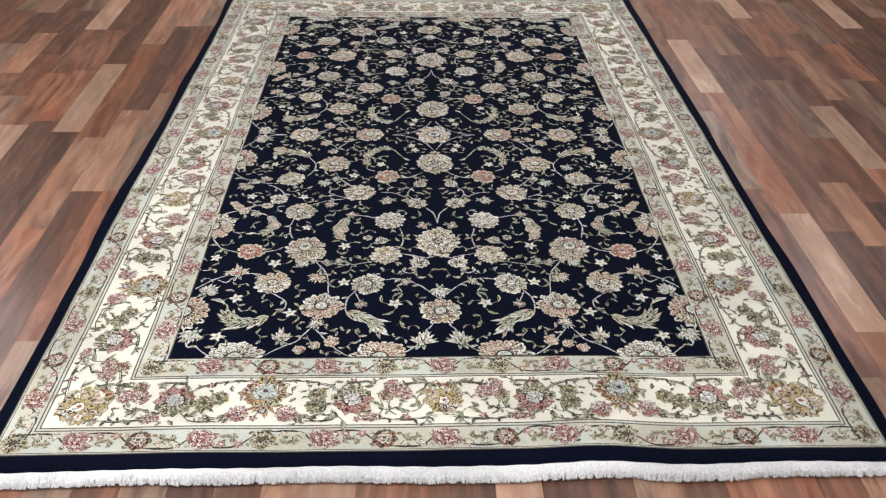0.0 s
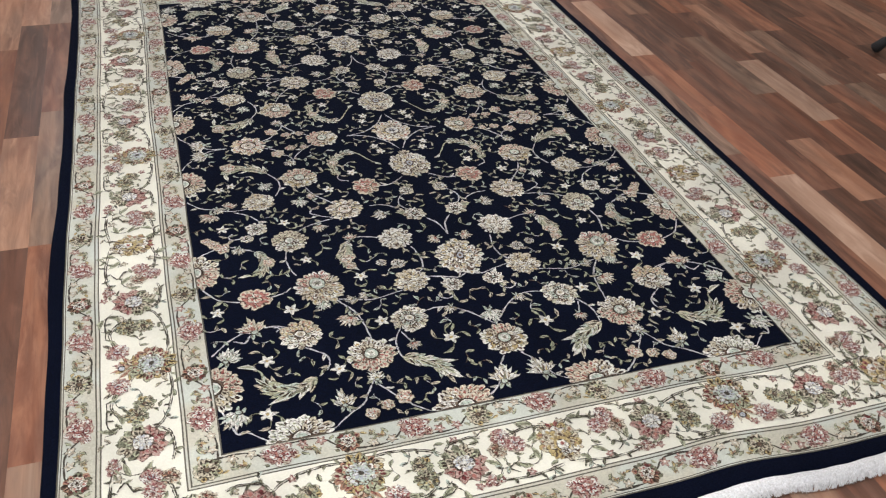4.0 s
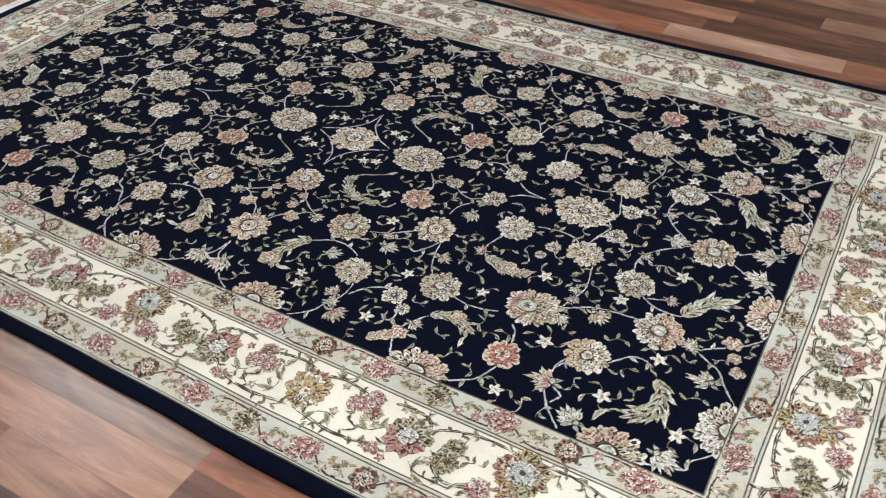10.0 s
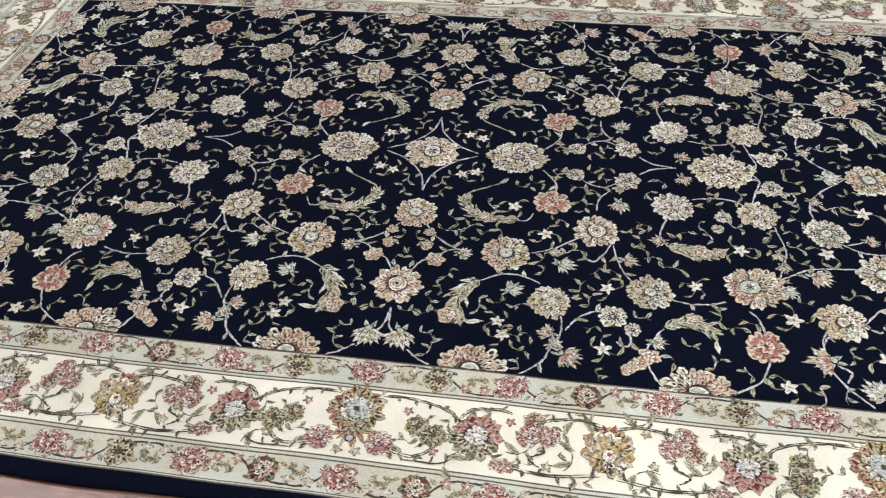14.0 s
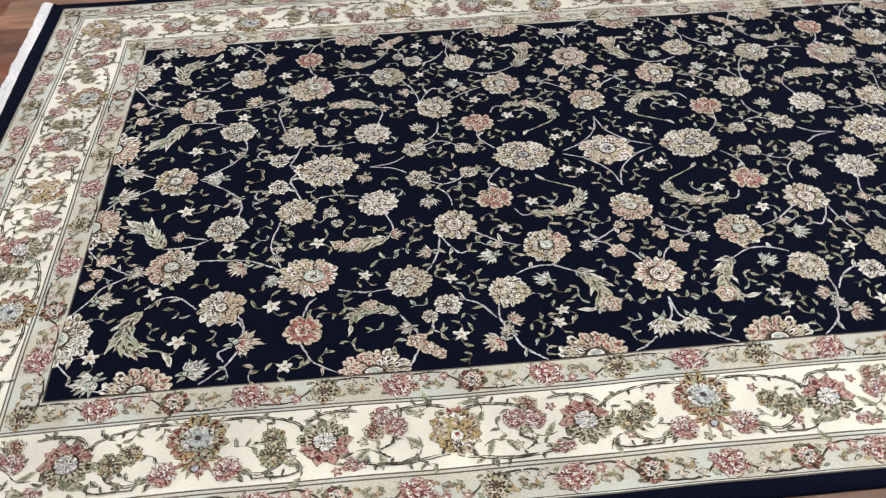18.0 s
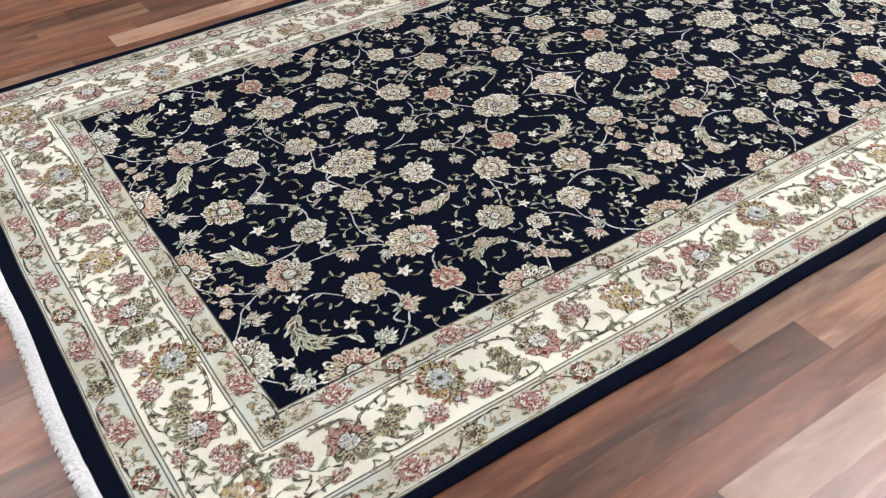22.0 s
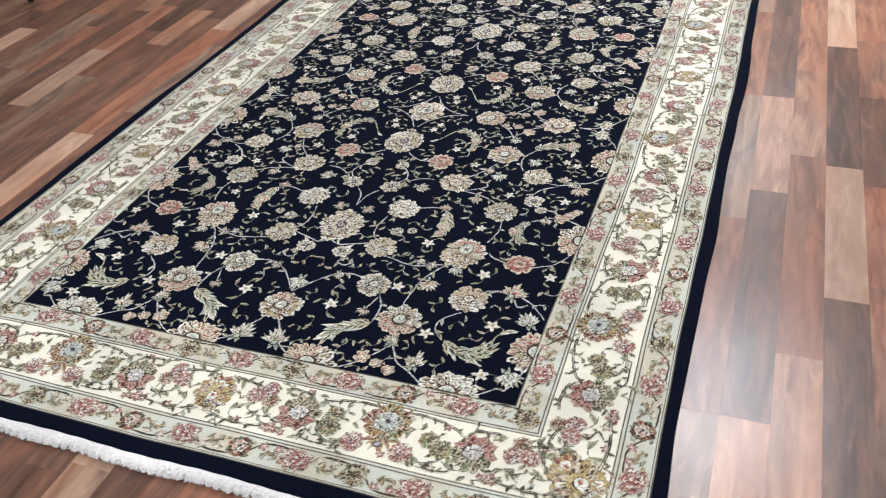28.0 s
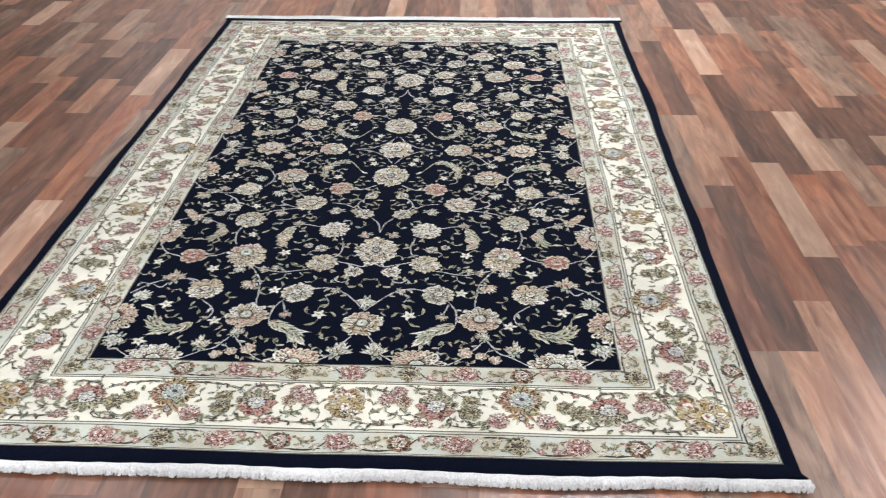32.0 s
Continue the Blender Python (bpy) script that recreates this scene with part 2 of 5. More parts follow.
    glow_part = add(tree, "ShaderNodeMapRange", From_Min=0.5, From_Max=0.7, To_Max=0.35)
    tree.links.new(ember.outputs["Fac"], glow_part.inputs["Value"])
    warm = (pale[0] * 1.12, pale[1] * 0.86, pale[2] * 0.72)
    shade = mix(tree, glow_part.outputs["Result"], shade, warm)
    tone = add(tree, "ShaderNodeMapRange", To_Min=0.75, To_Max=1.25)
    tree.links.new(info.outputs["Random"], tone.inputs["Value"])
    scaled = tree.nodes.new("ShaderNodeVectorMath")
    scaled.operation = "SCALE"
    tree.links.new(shade, scaled.inputs[0])
    tree.links.new(tone.outputs["Result"], scaled.inputs["Scale"])
    tree.links.new(scaled.outputs["Vector"], bsdf.inputs["Base Color"])
    film = add(tree, "ShaderNodeMapping", Scale=(150.0, 70.0, 1.0))
    tree.links.new(shift.outputs["Vector"], film.inputs["Vector"])
    smear = add(tree, "ShaderNodeTexNoise", Scale=1.0, Detail=4.0, Roughness=0.7)
    tree.links.new(film.outputs["Vector"], smear.inputs["Vector"])
    rough = add(tree, "ShaderNodeMapRange", From_Min=0.3, From_Max=0.7, To_Min=0.1, To_Max=0.26)
    tree.links.new(smear.outputs["Fac"], rough.inputs["Value"])
    tree.links.new(rough.outputs["Result"], bsdf.inputs["Coat Roughness"])
    bsdf.inputs["Coat Weight"].default_value = 0.68
    bsdf.inputs["Roughness"].default_value = 0.46
    emboss = add(tree, "ShaderNodeMapping", Scale=(300.0, 150.0, 1.0))
    tree.links.new(shift.outputs["Vector"], emboss.inputs["Vector"])
    pore = add(tree, "ShaderNodeTexNoise", Scale=1.0, Detail=2.0)
    tree.links.new(emboss.outputs["Vector"], pore.inputs["Vector"])
    bump = add(tree, "ShaderNodeBump", Strength=0.45, Distance=0.0006)
    tree.links.new(pore.outputs["Fac"], bump.inputs["Height"])
    tree.links.new(bump.outputs["Normal"], bsdf.inputs["Normal"])
    # the pressed-in grain that breaks up the shine, longer than wide
    pressed = add(tree, "ShaderNodeMapping", Scale=(170.0, 75.0, 1.0))
    tree.links.new(shift.outputs["Vector"], pressed.inputs["Vector"])
    dimple = add(tree, "ShaderNodeTexNoise", Scale=1.0, Detail=4.0, Roughness=0.7, Distortion=0.6)
    tree.links.new(pressed.outputs["Vector"], dimple.inputs["Vector"])
    dent = add(tree, "ShaderNodeBump", Strength=0.6, Distance=0.0011)
    tree.links.new(dimple.outputs["Fac"], dent.inputs["Height"])
    tree.links.new(dent.outputs["Normal"], bsdf.inputs["Coat Normal"])
    bsdf.inputs["Specular IOR Level"].default_value = 0.28
    return mat


WOOD = {
    "dark": wood("laminate_dark", (0.1824, 0.08583, 0.05225), (0.05382, 0.02507, 0.0159), (0.09718, 0.05608, 0.04024)),
    "brown": wood("laminate_brown", (0.2564, 0.1144, 0.0673), (0.08713, 0.03694, 0.02243), (0.1455, 0.07989, 0.05436)),
    "red": wood("laminate_red", (0.3217, 0.1394, 0.07506), (0.1277, 0.04525, 0.02491), (0.197, 0.0929, 0.0578)),
    "taupe": wood("laminate_taupe", (0.3007, 0.1851, 0.1212), (0.1082, 0.05961, 0.04024), (0.1934, 0.1311, 0.09373)),
    "tan": wood("laminate_tan", (0.3663, 0.1977, 0.1208), (0.1485, 0.06866, 0.04098), (0.2376, 0.1352, 0.08843)),
    "light": wood("laminate_light", (0.4309, 0.2757, 0.189), (0.275, 0.156, 0.1001), (0.3575, 0.2237, 0.1501)),
}


def plain(name, colour, roughness=0.5, grain=20.0, bumpy=0.1):
    mat, tree, bsdf = nodes_of(name)
    coord = add(tree, "ShaderNodeTexCoord")
    noise_node = add(tree, "ShaderNodeTexNoise", Scale=grain, Detail=4.0)
    tree.links.new(coord.outputs["Object"], noise_node.inputs["Vector"])
    shade = mix(tree, noise_node.outputs["Fac"], tuple(c * 0.9 for c in colour), tuple(min(1, c * 1.1) for c in colour))
    tree.links.new(shade, bsdf.inputs["Base Color"])
    bump = add(tree, "ShaderNodeBump", Strength=bumpy, Distance=0.002)
    tree.links.new(noise_node.outputs["Fac"], bump.inputs["Height"])
    tree.links.new(bump.outputs["Normal"], bsdf.inputs["Normal"])
    bsdf.inputs["Roughness"].default_value = roughness
    return mat


WALL_PAINT = plain("wall_paint", (0.72, 0.7, 0.66), 0.7)
# for the unseen east and north walls: browned to weaken their haze on the floor
FAR_WALL = plain("brown_wall_paint", (0.36, 0.29, 0.23), 0.75)
CEILING_PAINT = plain("ceiling_paint", (0.75, 0.75, 0.74), 0.8)
SUBFLOOR = plain("floor_joint", (0.08, 0.045, 0.03), 0.6)
BLACK_METAL = plain("black_coated_metal", (0.014, 0.014, 0.016), 0.4)
RUBBER = plain("black_rubber", (0.012, 0.012, 0.013), 0.75)

# ---- structure ----


def mesh_object(name, verts, faces, mats, index=None, parent=None):
    mesh = bpy.data.meshes.new(name)
    mesh.from_pydata(verts, [], faces)
    for mat in mats:
        mesh.materials.append(mat)
    if index is not None:
        mesh.polygons.foreach_set("material_index", index)
    mesh.update()
    ob = new(name, mesh)
    ob.parent = parent
    return ob


def box(name, lo, hi, mat, parent=None):
    (a, b, c), (d, e, f) = lo, hi
    verts = [(a, b, c), (d, b, c), (d, e, c), (a, e, c), (a, b, f), (d, b, f), (d, e, f), (a, e, f)]
    faces = [(0, 3, 2, 1), (4, 5, 6, 7), (0, 1, 5, 4), (1, 2, 6, 5), (2, 3, 7, 6), (3, 0, 4, 7)]
    return mesh_object(name, verts, faces, [mat], None, parent)


FLOOR_Z = -0.006
(X0, X1), (Y0, Y1) = ROOM_X, ROOM_Y
floor = tagged(box("floor", (X0, Y0, -0.12), (X1, Y1, FLOOR_Z - 0.004), SUBFLOOR), "brown wood-look laminate floor of mixed strips", "floor", "", "structure")
T = 0.15
for name, lo, hi in (
    ("wall_west", (X0 - T, Y0, -0.12), (X0, Y1, ROOM_H)),
    ("wall_east", (X1, Y0, -0.12), (X1 + T, Y1, ROOM_H)),
    ("wall_south", (X0 - T, Y0 - T, -0.12), (X1 + T, Y0, ROOM_H)),
    ("wall_north", (X0 - T, Y1, -0.12), (X1 + T, Y1 + T, ROOM_H)),
):
    far = name in ("wall_east", "wall_north")
    tagged(box(name, lo, hi, FAR_WALL if far else WALL_PAINT), "unseen wall coloured brown to dim its reflection in the floor" if far else "plain off-white painted wall", "wall", "", "structure")
tagged(box("ceiling", (X0 - T, Y0 - T, ROOM_H), (X1 + T, Y1 + T, ROOM_H + 0.1), CEILING_PAINT), "plain white ceiling", "ceiling", "", "structure")

# ---- the rug ----
HX, SOUTH, NORTH = 0.632, -1.146, 1.168
BANDS = (
    ("edge_line", "edge", 0.0, 0.003), ("guard_stripe", "guard", 0.003, 0.060), ("edge_line", "edge", 0.060, 0.063),
    ("edge_line", "guard", 0.063, 0.067), ("edge_line", "edge", 0.067, 0.070), ("main_border", "cream", 0.070, 0.216),
    ("edge_line", "edge", 0.216, 0.219), ("edge_line", "guard", 0.219, 0.224), ("edge_line", "edge", 0.224, 0.227),
    ("guard_stripe", "guard", 0.227, 0.286), ("edge_line", "edge", 0.286, 0.288), ("edge_line", "guard", 0.288, 0.290), ("edge_line", "edge", 0.290, 0.293),
)
TOP = 0.004
EDGE = 0.334
rug = tagged(new("rug"), "navy floral rug with cream border and white fringe on the floor", "rug")


def warp(x, y):
    """How far the hand-laid rug strays from its straight lines at a place: slow waves, and one bulge in the south end."""
    dx = (0.0016 * math.sin(2.7 * y + 0.7) + 0.0013 * math.sin(7.1 * y + 1.9) + 0.0006 * math.sin(23.0 * y)) * min(1.0, abs(x) / 0.7)
    dy = (0.002 * math.sin(3.3 * x + 2.0) + 0.0013 * math.sin(9.1 * x + 0.4) + 0.0006 * math.sin(21.0 * x)) * min(1.0, abs(y) / 1.2)
    # the north-west corner is drawn in
    dx += 0.012 * min(1.0, max(0.0, (y - 0.3) / 0.7)) * min(1.0, max(0.0, (-x - 0.15) / 0.45)) * (1.0 if x > -0.8 else 0.5)
    if x > 0.8:
        dx += 0.005
    if x < -0.8:
        dx += 0.006 * min(1.0, max(0.0, (y + 0.4) / 0.7))
    out = min(1.0, max(0.0, (-1.05 - y) / 0.3))
    dy += 0.011 * out * math.exp(-(((x - 0.32) / 0.12) ** 2))
    return dx, dy


def warped(x, y, z):
    dx, dy = warp(x, y)
    return (x + dx, y + dy, z)


def ring(name, a, b, mat, z=TOP + 0.0004, drop=0.008):
    """A flat frame of pile round the field, from a to b metres outside its edge."""
    def loop(d, h):
        corners = [(-HX - d, SOUTH - d), (HX + d, SOUTH - d), (HX + d, NORTH + d), (-HX - d, NORTH + d)]
        pts = []
        for i in range(4):
            (px, py), (qx, qy) = corners[i], corners[(i + 1) % 4]
            n = 44 if i % 2 == 0 else 76
            pts += [warped(px + (qx - px) * k / n, py + (qy - py) * k / n, h) for k in range(n)]
        return pts

    rims = [loop(a, z), loop(b, z), loop(b, z - drop)]
    n = len(rims[0])
    faces = []
    for i in range(n):
        j = (i + 1) % n
        faces += [(n + i, n + j, j, i), (2 * n + i, 2 * n + j, n + j, n + i)]
    return mesh_object(name, rims[0] + rims[1] + rims[2], faces, [mat], None, rug)


field = box("field", (-HX - 0.012, SOUTH - 0.012, TOP - 0.008), (HX + 0.012, NORTH + 0.012, TOP), WOOL["navy"], rug)
for name, colour, a, b in BANDS:
    ring(name, a, b, WOOL[colour])


def wobble(s, seed):
    """How far the outer edge wanders, in metres, at s metres along it."""
    return 0.0018 * math.sin(2.1 * s + seed) + 0.0025 * math.sin(6.3 * s + 2 * seed) + 0.0015 * math.sin(13.7 * s + 3 * seed)


def rim_sides():
    """The four sides of the outer edge: start, way along, way out, length, seed."""
    d = 0.293
    w, n, s = HX + d, NORTH + d, SOUTH - d
    return (((-w, s), (1, 0), (0, -1), 2 * w, 0.4), ((w, s), (0, 1), (1, 0), n - s, 1.7), ((w, n), (-1, 0), (0, 1), 2 * w, 2.9), ((-w, n), (0, -1), (-1, 0), n - s, 4.2))


def selvedge():
    """The navy outer band, a little wavy along its edge, lifted here and there, rounded down to the floor."""
    for (ax, ay), (dx, dy), (ox, oy), length, seed in rim_sides():
        # narrower along the two long sides
        out = EDGE - 0.293 - (0.011 if ox else 0.0)
        steps = int(length / 0.02)
        verts, faces = [], []
        profile = ((0.0, 0.0), (0.35, 0.0005), (0.75, 0.0005), (0.93, -0.001), (1.0, -0.004), (0.99, -0.009))
        for i in range(steps + 1):
            f = i / steps
            for u, h in profile:
                reach = (out + wobble(f * length, seed)) * u
                # mitred corners
                s = f * length + (f - 0.5) * 2 * reach
                lift = 0.003 * u * max(0.0, math.sin(3.1 * s + 5 * seed)) ** 3
                verts.append(warped(ax + dx * s + ox * reach, ay + dy * s + oy * reach, TOP + 0.0004 + h + lift * (u < 0.98)))
        k = len(profile)
        for i in range(steps):
            for j in range(k - 1):
                a = i * k + j
                faces.append((a, a + 1, a + k + 1, a + k))
        ob = mesh_object("selvedge", verts, faces, [WOOL["navy"]], None, rug)
        ob.data.polygons.foreach_set("use_smooth", [True] * len(faces))


selvedge()


def fringe(side, heading_width, tail):
    """Cotton fringe: a woven white heading and hundreds of short soft yarns in uneven bunches."""
    (ax, ay), (dx, dy), (ox, oy), length, seed = rim_sides()[side]
    rng = random.Random(40 + side)
    base = EDGE - 0.293
    out = heading_width
    steps = int(length / 0.012)
    verts, faces = [], []
    for i in range(steps + 1):
        s = i / steps * (length + 2 * base) - base
        w = base + wobble(s, seed)
        wide = 1 + 0.22 * noise.noise((s * 4.0, seed, 1.0)) + 0.1 * noise.noise((s * 17.0, seed, 5.0))
        for u, h in ((-0.002, 0.0005), (0.004, 0.0035), (0.5 * out, 0.004), (out, 0.0015 + 0.004 * max(0.0, noise.noise((s * 9.0, seed, 2.0)))), (out * 0.98, -0.006)):
            r = w + u * wide
            verts.append(warped(ax + dx * s + ox * r, ay + dy * s + oy * r, TOP - 0.002 + h + 0.0008 * math.sin(s * 90 + u * 300)))
    for i in range(steps):
        for j in range(4):
            a = i * 5 + j
            faces.append((a, a + 1, a + 6, a + 5))
    heading = mesh_object("fringe_heading", verts, faces, [WOOL["fringe"]], None, rug)
    heading.data.polygons.foreach_set("use_smooth", [True] * len(faces))
    verts, faces = [], []
    s = -base
    while s < length + base:
        w = base + wobble(s, seed)
        bunch = 0.004 * noise.noise((s * 5.0, seed, 0.0)) + 0.005 * noise.noise((s * 23.0, seed, 3.0))
        wide = 1 + 0.22 * noise.noise((s * 4.0, seed, 1.0)) + 0.1 * noise.noise((s * 17.0, seed, 5.0))
        out = heading_width * wide
        reach = max(0.001, tail * (0.5 + 1.3 * abs(math.sin(math.pi * (s + 0.006 * noise.noise((s * 11.0, seed, 9.0))) / 0.021)) ** 0.8) + 0.6 * bunch + rng.uniform(-0.0015, 0.002))
        lean = 1.1 * noise.noise((s * 14.0, seed, 7.0)) + rng.uniform(-0.6, 0.6)
        rise = rng.uniform(-0.001, 0.006)
        start = out * rng.uniform(0.35, 0.98)
        thick = rng.uniform(0.0009, 0.002)
        points = []
        for k in range(4):
            f = k / 3
            r = w + start + (reach + out - start) * f
            t = s + lean * reach * f * f + 0.001 * math.sin(9 * f + s * 400)
            z = TOP + 0.0025 + rise * math.sin(f * 3.1) - (0.009 * max(0.0, f - 0.25) if start + reach * f > out * 0.5 else 0)
            points.append(warped(ax + dx * t + ox * r, ay + dy * t + oy * r, max(z, FLOOR_Z + 0.001)))
        n = len(verts)
        for k, (x, y, z) in enumerate(points):
            fat = thick * (1.0 if k < 3 else 0.5)
            verts += [(x - dx * fat, y - dy * fat, z - 0.0008), (x, y, z + fat), (x + dx * fat, y + dy * fat, z - 0.0008)]
        for k in range(3):
            a = n + 3 * k
            faces += [(a, a + 1, a + 4, a + 3), (a + 1, a + 2, a + 5, a + 4)]
        s += rng.uniform(0.0005, 0.0011)
    yarns = mesh_object("fringe", verts, faces, [WOOL["fringe"]], None, rug)
    yarns.data.polygons.foreach_set("use_smooth", [True] * len(faces))
    tagged(yarns, "short white cotton fringe yarns", "", "", "stuff")


fringe(0, 0.029, 0.0055)
fringe(2, 0.022, 0.0055)


# ---- woven motifs: each a low relief of clipped pile over the ground ----
LEVEL = 0.00035


class Motif:
    """Collects the outlines of one woven figure, laid in levels one over another."""

    def __init__(self, seed=1):
        self.verts, self.faces, self.colours, self.rng = [], [], [], random.Random(seed)

    def shape(self, points, colour, level):
        n = len(self.verts)
        # every outline lies a hair above the one before it
        z = LEVEL * level + 5e-6 * len(self.faces)
        self.verts += [(x, y, z) for x, y in points]
        self.faces.append(tuple(range(n, n + len(points))))
        self.colours.append(SLOT.index(colour))

    def disc(self, x, y, rx, ry, colour, level, n=14, turn=0.0, rough=0.06):
        pts = []
        for i in range(n):
            a = math.tau * i / n
            k = 1 + self.rng.uniform(-rough, rough)
            u, v = rx * k * math.cos(a), ry * k * math.sin(a)
            pts.append((x + u * math.cos(turn) - v * math.sin(turn), y + u * math.sin(turn) + v * math.cos(turn)))
        self.shape(pts, colour, level)

    def petal(self, x, y, turn, length, width, colour, level, tip=0.55, rim=None, vein=None, tongue=None, curl=None):
        """A petal that starts at x, y. tip: how full its end is (0: a sharp point); tongue: the darker yarn at its throat."""
        half = ((0.0, 0.28), (0.25, 0.75), (0.55, 1.0), (0.8, 0.55 + 0.45 * tip), (0.94, 0.75 * tip), (1.0, 0.3 * tip))
        k = 1 + self.rng.uniform(-0.08, 0.08)
        bend = self.rng.uniform(-0.12, 0.12) * width if curl is None else curl * length
        c, s = math.cos(turn), math.sin(turn)

        def rag(i):
            return 1 + 0.2 * math.sin(977 * x + 1301 * y + 7 * turn + 2.3 * i)

        def outline(long, wide, back=0.0):
            # the knots leave no edge quite smooth
            left = [(f * long - back, w * rag(i) * wide / 2 + bend * f * f) for i, (f, w) in enumerate(half)]
            right = [(f * long - back, -w * rag(i + 9) * wide / 2 + bend * f * f) for i, (f, w) in reversed(tuple(enumerate(half)))]
            return [(x + u * c - v * s, y + u * s + v * c) for u, v in left + right]

        if rim:
            self.shape(outline(length * k + 0.001, width + 0.0017, 0.0004), rim, level)
        self.shape(outline(length * k, width), colour, level + 0.5)
        if tongue:
            reach = self.rng.uniform(0.55, 0.8)
            w = width * self.rng.uniform(0.2, 0.3)
            pts = [(0.0, w * 0.7), (0.4 * reach, w), (0.8 * reach, w * 0.6), (reach, 0.0), (0.8 * reach, -w * 0.6), (0.4 * reach, -w), (0.0, -w * 0.7)]
            pts = [(f * length, v + bend * f * f) for f, v in pts]
            self.shape([(x + u * c - v * s, y + u * s + v * c) for u, v in pts], tongue, level + 0.7)
        if vein:
            w = max(0.0006, width * 0.1)
            pts = [(0.1, w), (0.42, w * 0.8), (0.74, w * 0.3), (0.74, -w * 0.3), (0.42, -w * 0.8), (0.1, -w)]
            pts = [(f * length, v + bend * f * f) for f, v in pts]
            self.shape([(x + u * c - v * s, y + u * s + v * c) for u, v in pts], vein, level + 0.9)

    def scale(self, x, y, turn, length, width, edge, fill, level, tip=0.5, rim="umber", curl=None):
        """A petal of two yarns inside a dark outline: a light edge round a darker middle."""
        bend = self.rng.uniform(-0.2, 0.2) if curl is None else curl + self.rng.uniform(-0.06, 0.06)
        self.petal(x, y, turn, length, width, edge, level, tip, rim, None, None, bend)
        gap, aside = 0.06 * length, self.rng.uniform(-0.12, 0.12) * width
        c, s = math.cos(turn), math.sin(turn)
        self.petal(x + gap * c - aside * s, y + gap * s + aside * c, turn + self.rng.uniform(-0.08, 0.08), length * self.rng.uniform(0.55, 0.8), width * self.rng.uniform(0.3, 0.5), fill, level + 0.3, 0.8 * tip, None, None, None, bend)

    def ribbon(self, path, width, colour, level, ends=0.5):
        """A stem along a path of points, tapered to its ends: one strip."""
        n = len(path)
        start = len(self.verts)
        z = LEVEL * level + 5e-6 * len(self.faces)
        for i, (x, y) in enumerate(path):
            (ax, ay), (bx, by) = path[max(i - 1, 0)], path[min(i + 1, n - 1)]
            d = math.hypot(bx - ax, by - ay) or 1.0
            f = i / (n - 1)
            w = width / 2 * (ends + (1 - ends) * min(1.0, 4 * min(f, 1 - f)))
            self.verts += [(x - (by - ay) / d * w, y + (bx - ax) / d * w, z), (x + (by - ay) / d * w, y - (bx - ax) / d * w, z)]
        for i in range(n - 1):
            a = start + 2 * i
            self.faces.append((a, a + 1, a + 3, a + 2))
            self.colours.append(SLOT.index(colour))

    def build(self, name):
        mesh = bpy.data.meshes.new(name)
        # knots leave no clean outline
        ragged = [(x + self.rng.uniform(-0.0011, 0.0011), y + self.rng.uniform(-0.0011, 0.0011), z) for x, y, z in self.verts]
        mesh.from_pydata(ragged, [], self.faces)
        used = sorted(set(self.colours))
        for slot in used:
            mesh.materials.append(WOOL[SLOT[slot]])
        mesh.polygons.foreach_set("material_index", [used.index(c) for c in self.colours])
        mesh.update()
        return mesh


def curve(points, steps=6):
    """A smooth line through the points."""
    pts = [points[0], *points, points[-1]]
    out = []
    for i in range(1, len(pts) - 2):
        p0, p1, p2, p3 = pts[i - 1 : i + 3]
        for k in range(steps):
            t = k / steps
            out.append(tuple(0.5 * (2 * b + (c - a) * t + (2 * a - 5 * b + 4 * c - d) * t * t + (3 * b - a - 3 * c + d) * t**3) for a, b, c, d in zip(p0, p1, p2, p3)))
    out.append(points[-1])
    return out


def north_of(y):
    """Where the weaver's northern half has what the southern half has at -y: drawn out towards its end."""
    a = abs(y)
    for (a0, b0), (a1, b1) in zip(NORTHWARD[:-1], NORTHWARD[1:]):
        if a <= a1:
            return b0 + (b1 - b0) * (a - a0) / (a1 - a0)
    return b1 + a - a1


NORTHWARD = ((0.0, 0.0), (0.70, 0.703), (0.86, 0.88), (0.955, 0.988), (1.07, 1.103), (1.146, 1.168), (1.3, 1.32))


def place(name, mesh, x, y, turn, mirror_x, mirror_y, level=0.0):
    """One woven figure on the rug; mirrored over the rug's axes where asked."""
    ob = new(name, mesh)
    ob.parent = rug
    spot = (-x if mirror_x else x, north_of(y) if mirror_y else y)
    shift = warp(*spot)
    ob.matrix_basis = Matrix.Translation((spot[0] + shift[0], spot[1] + shift[1], TOP + 0.0005 + level)) @ Matrix.Diagonal((-1 if mirror_x else 1, -1 if mirror_y else 1, 1, 1)) @ pose(0, 0, 0, 0, 0, turn)
    return ob


def all_round(name, motif, x, y, turn, level=0.0):
    """The figure in the south-west quarter and its mirror images; once or twice if it lies on an axis."""
    mesh = motif.build(name)
    for mx in (False, True) if abs(x) > 0.012 else (False,):
        for my in (False, True) if abs(y) > 0.012 else (False,):
            place(name, mesh, x, y, turn, mx, my, level)


def drawn(name, motif):
    """A long figure given by places on the rug itself, and its three mirror images."""
    for mx in (False, True):
        for my in (False, True):
            mesh = motif.build(name)
            for v in mesh.vertices:
                x, y = (-v.co.x if mx else v.co.x), (north_of(v.co.y) if my else v.co.y)
                dx, dy = warp(x, y)
                v.co = (x + dx, y + dy, v.co.z + TOP + 0.0005)
            new(name, mesh).parent = rug


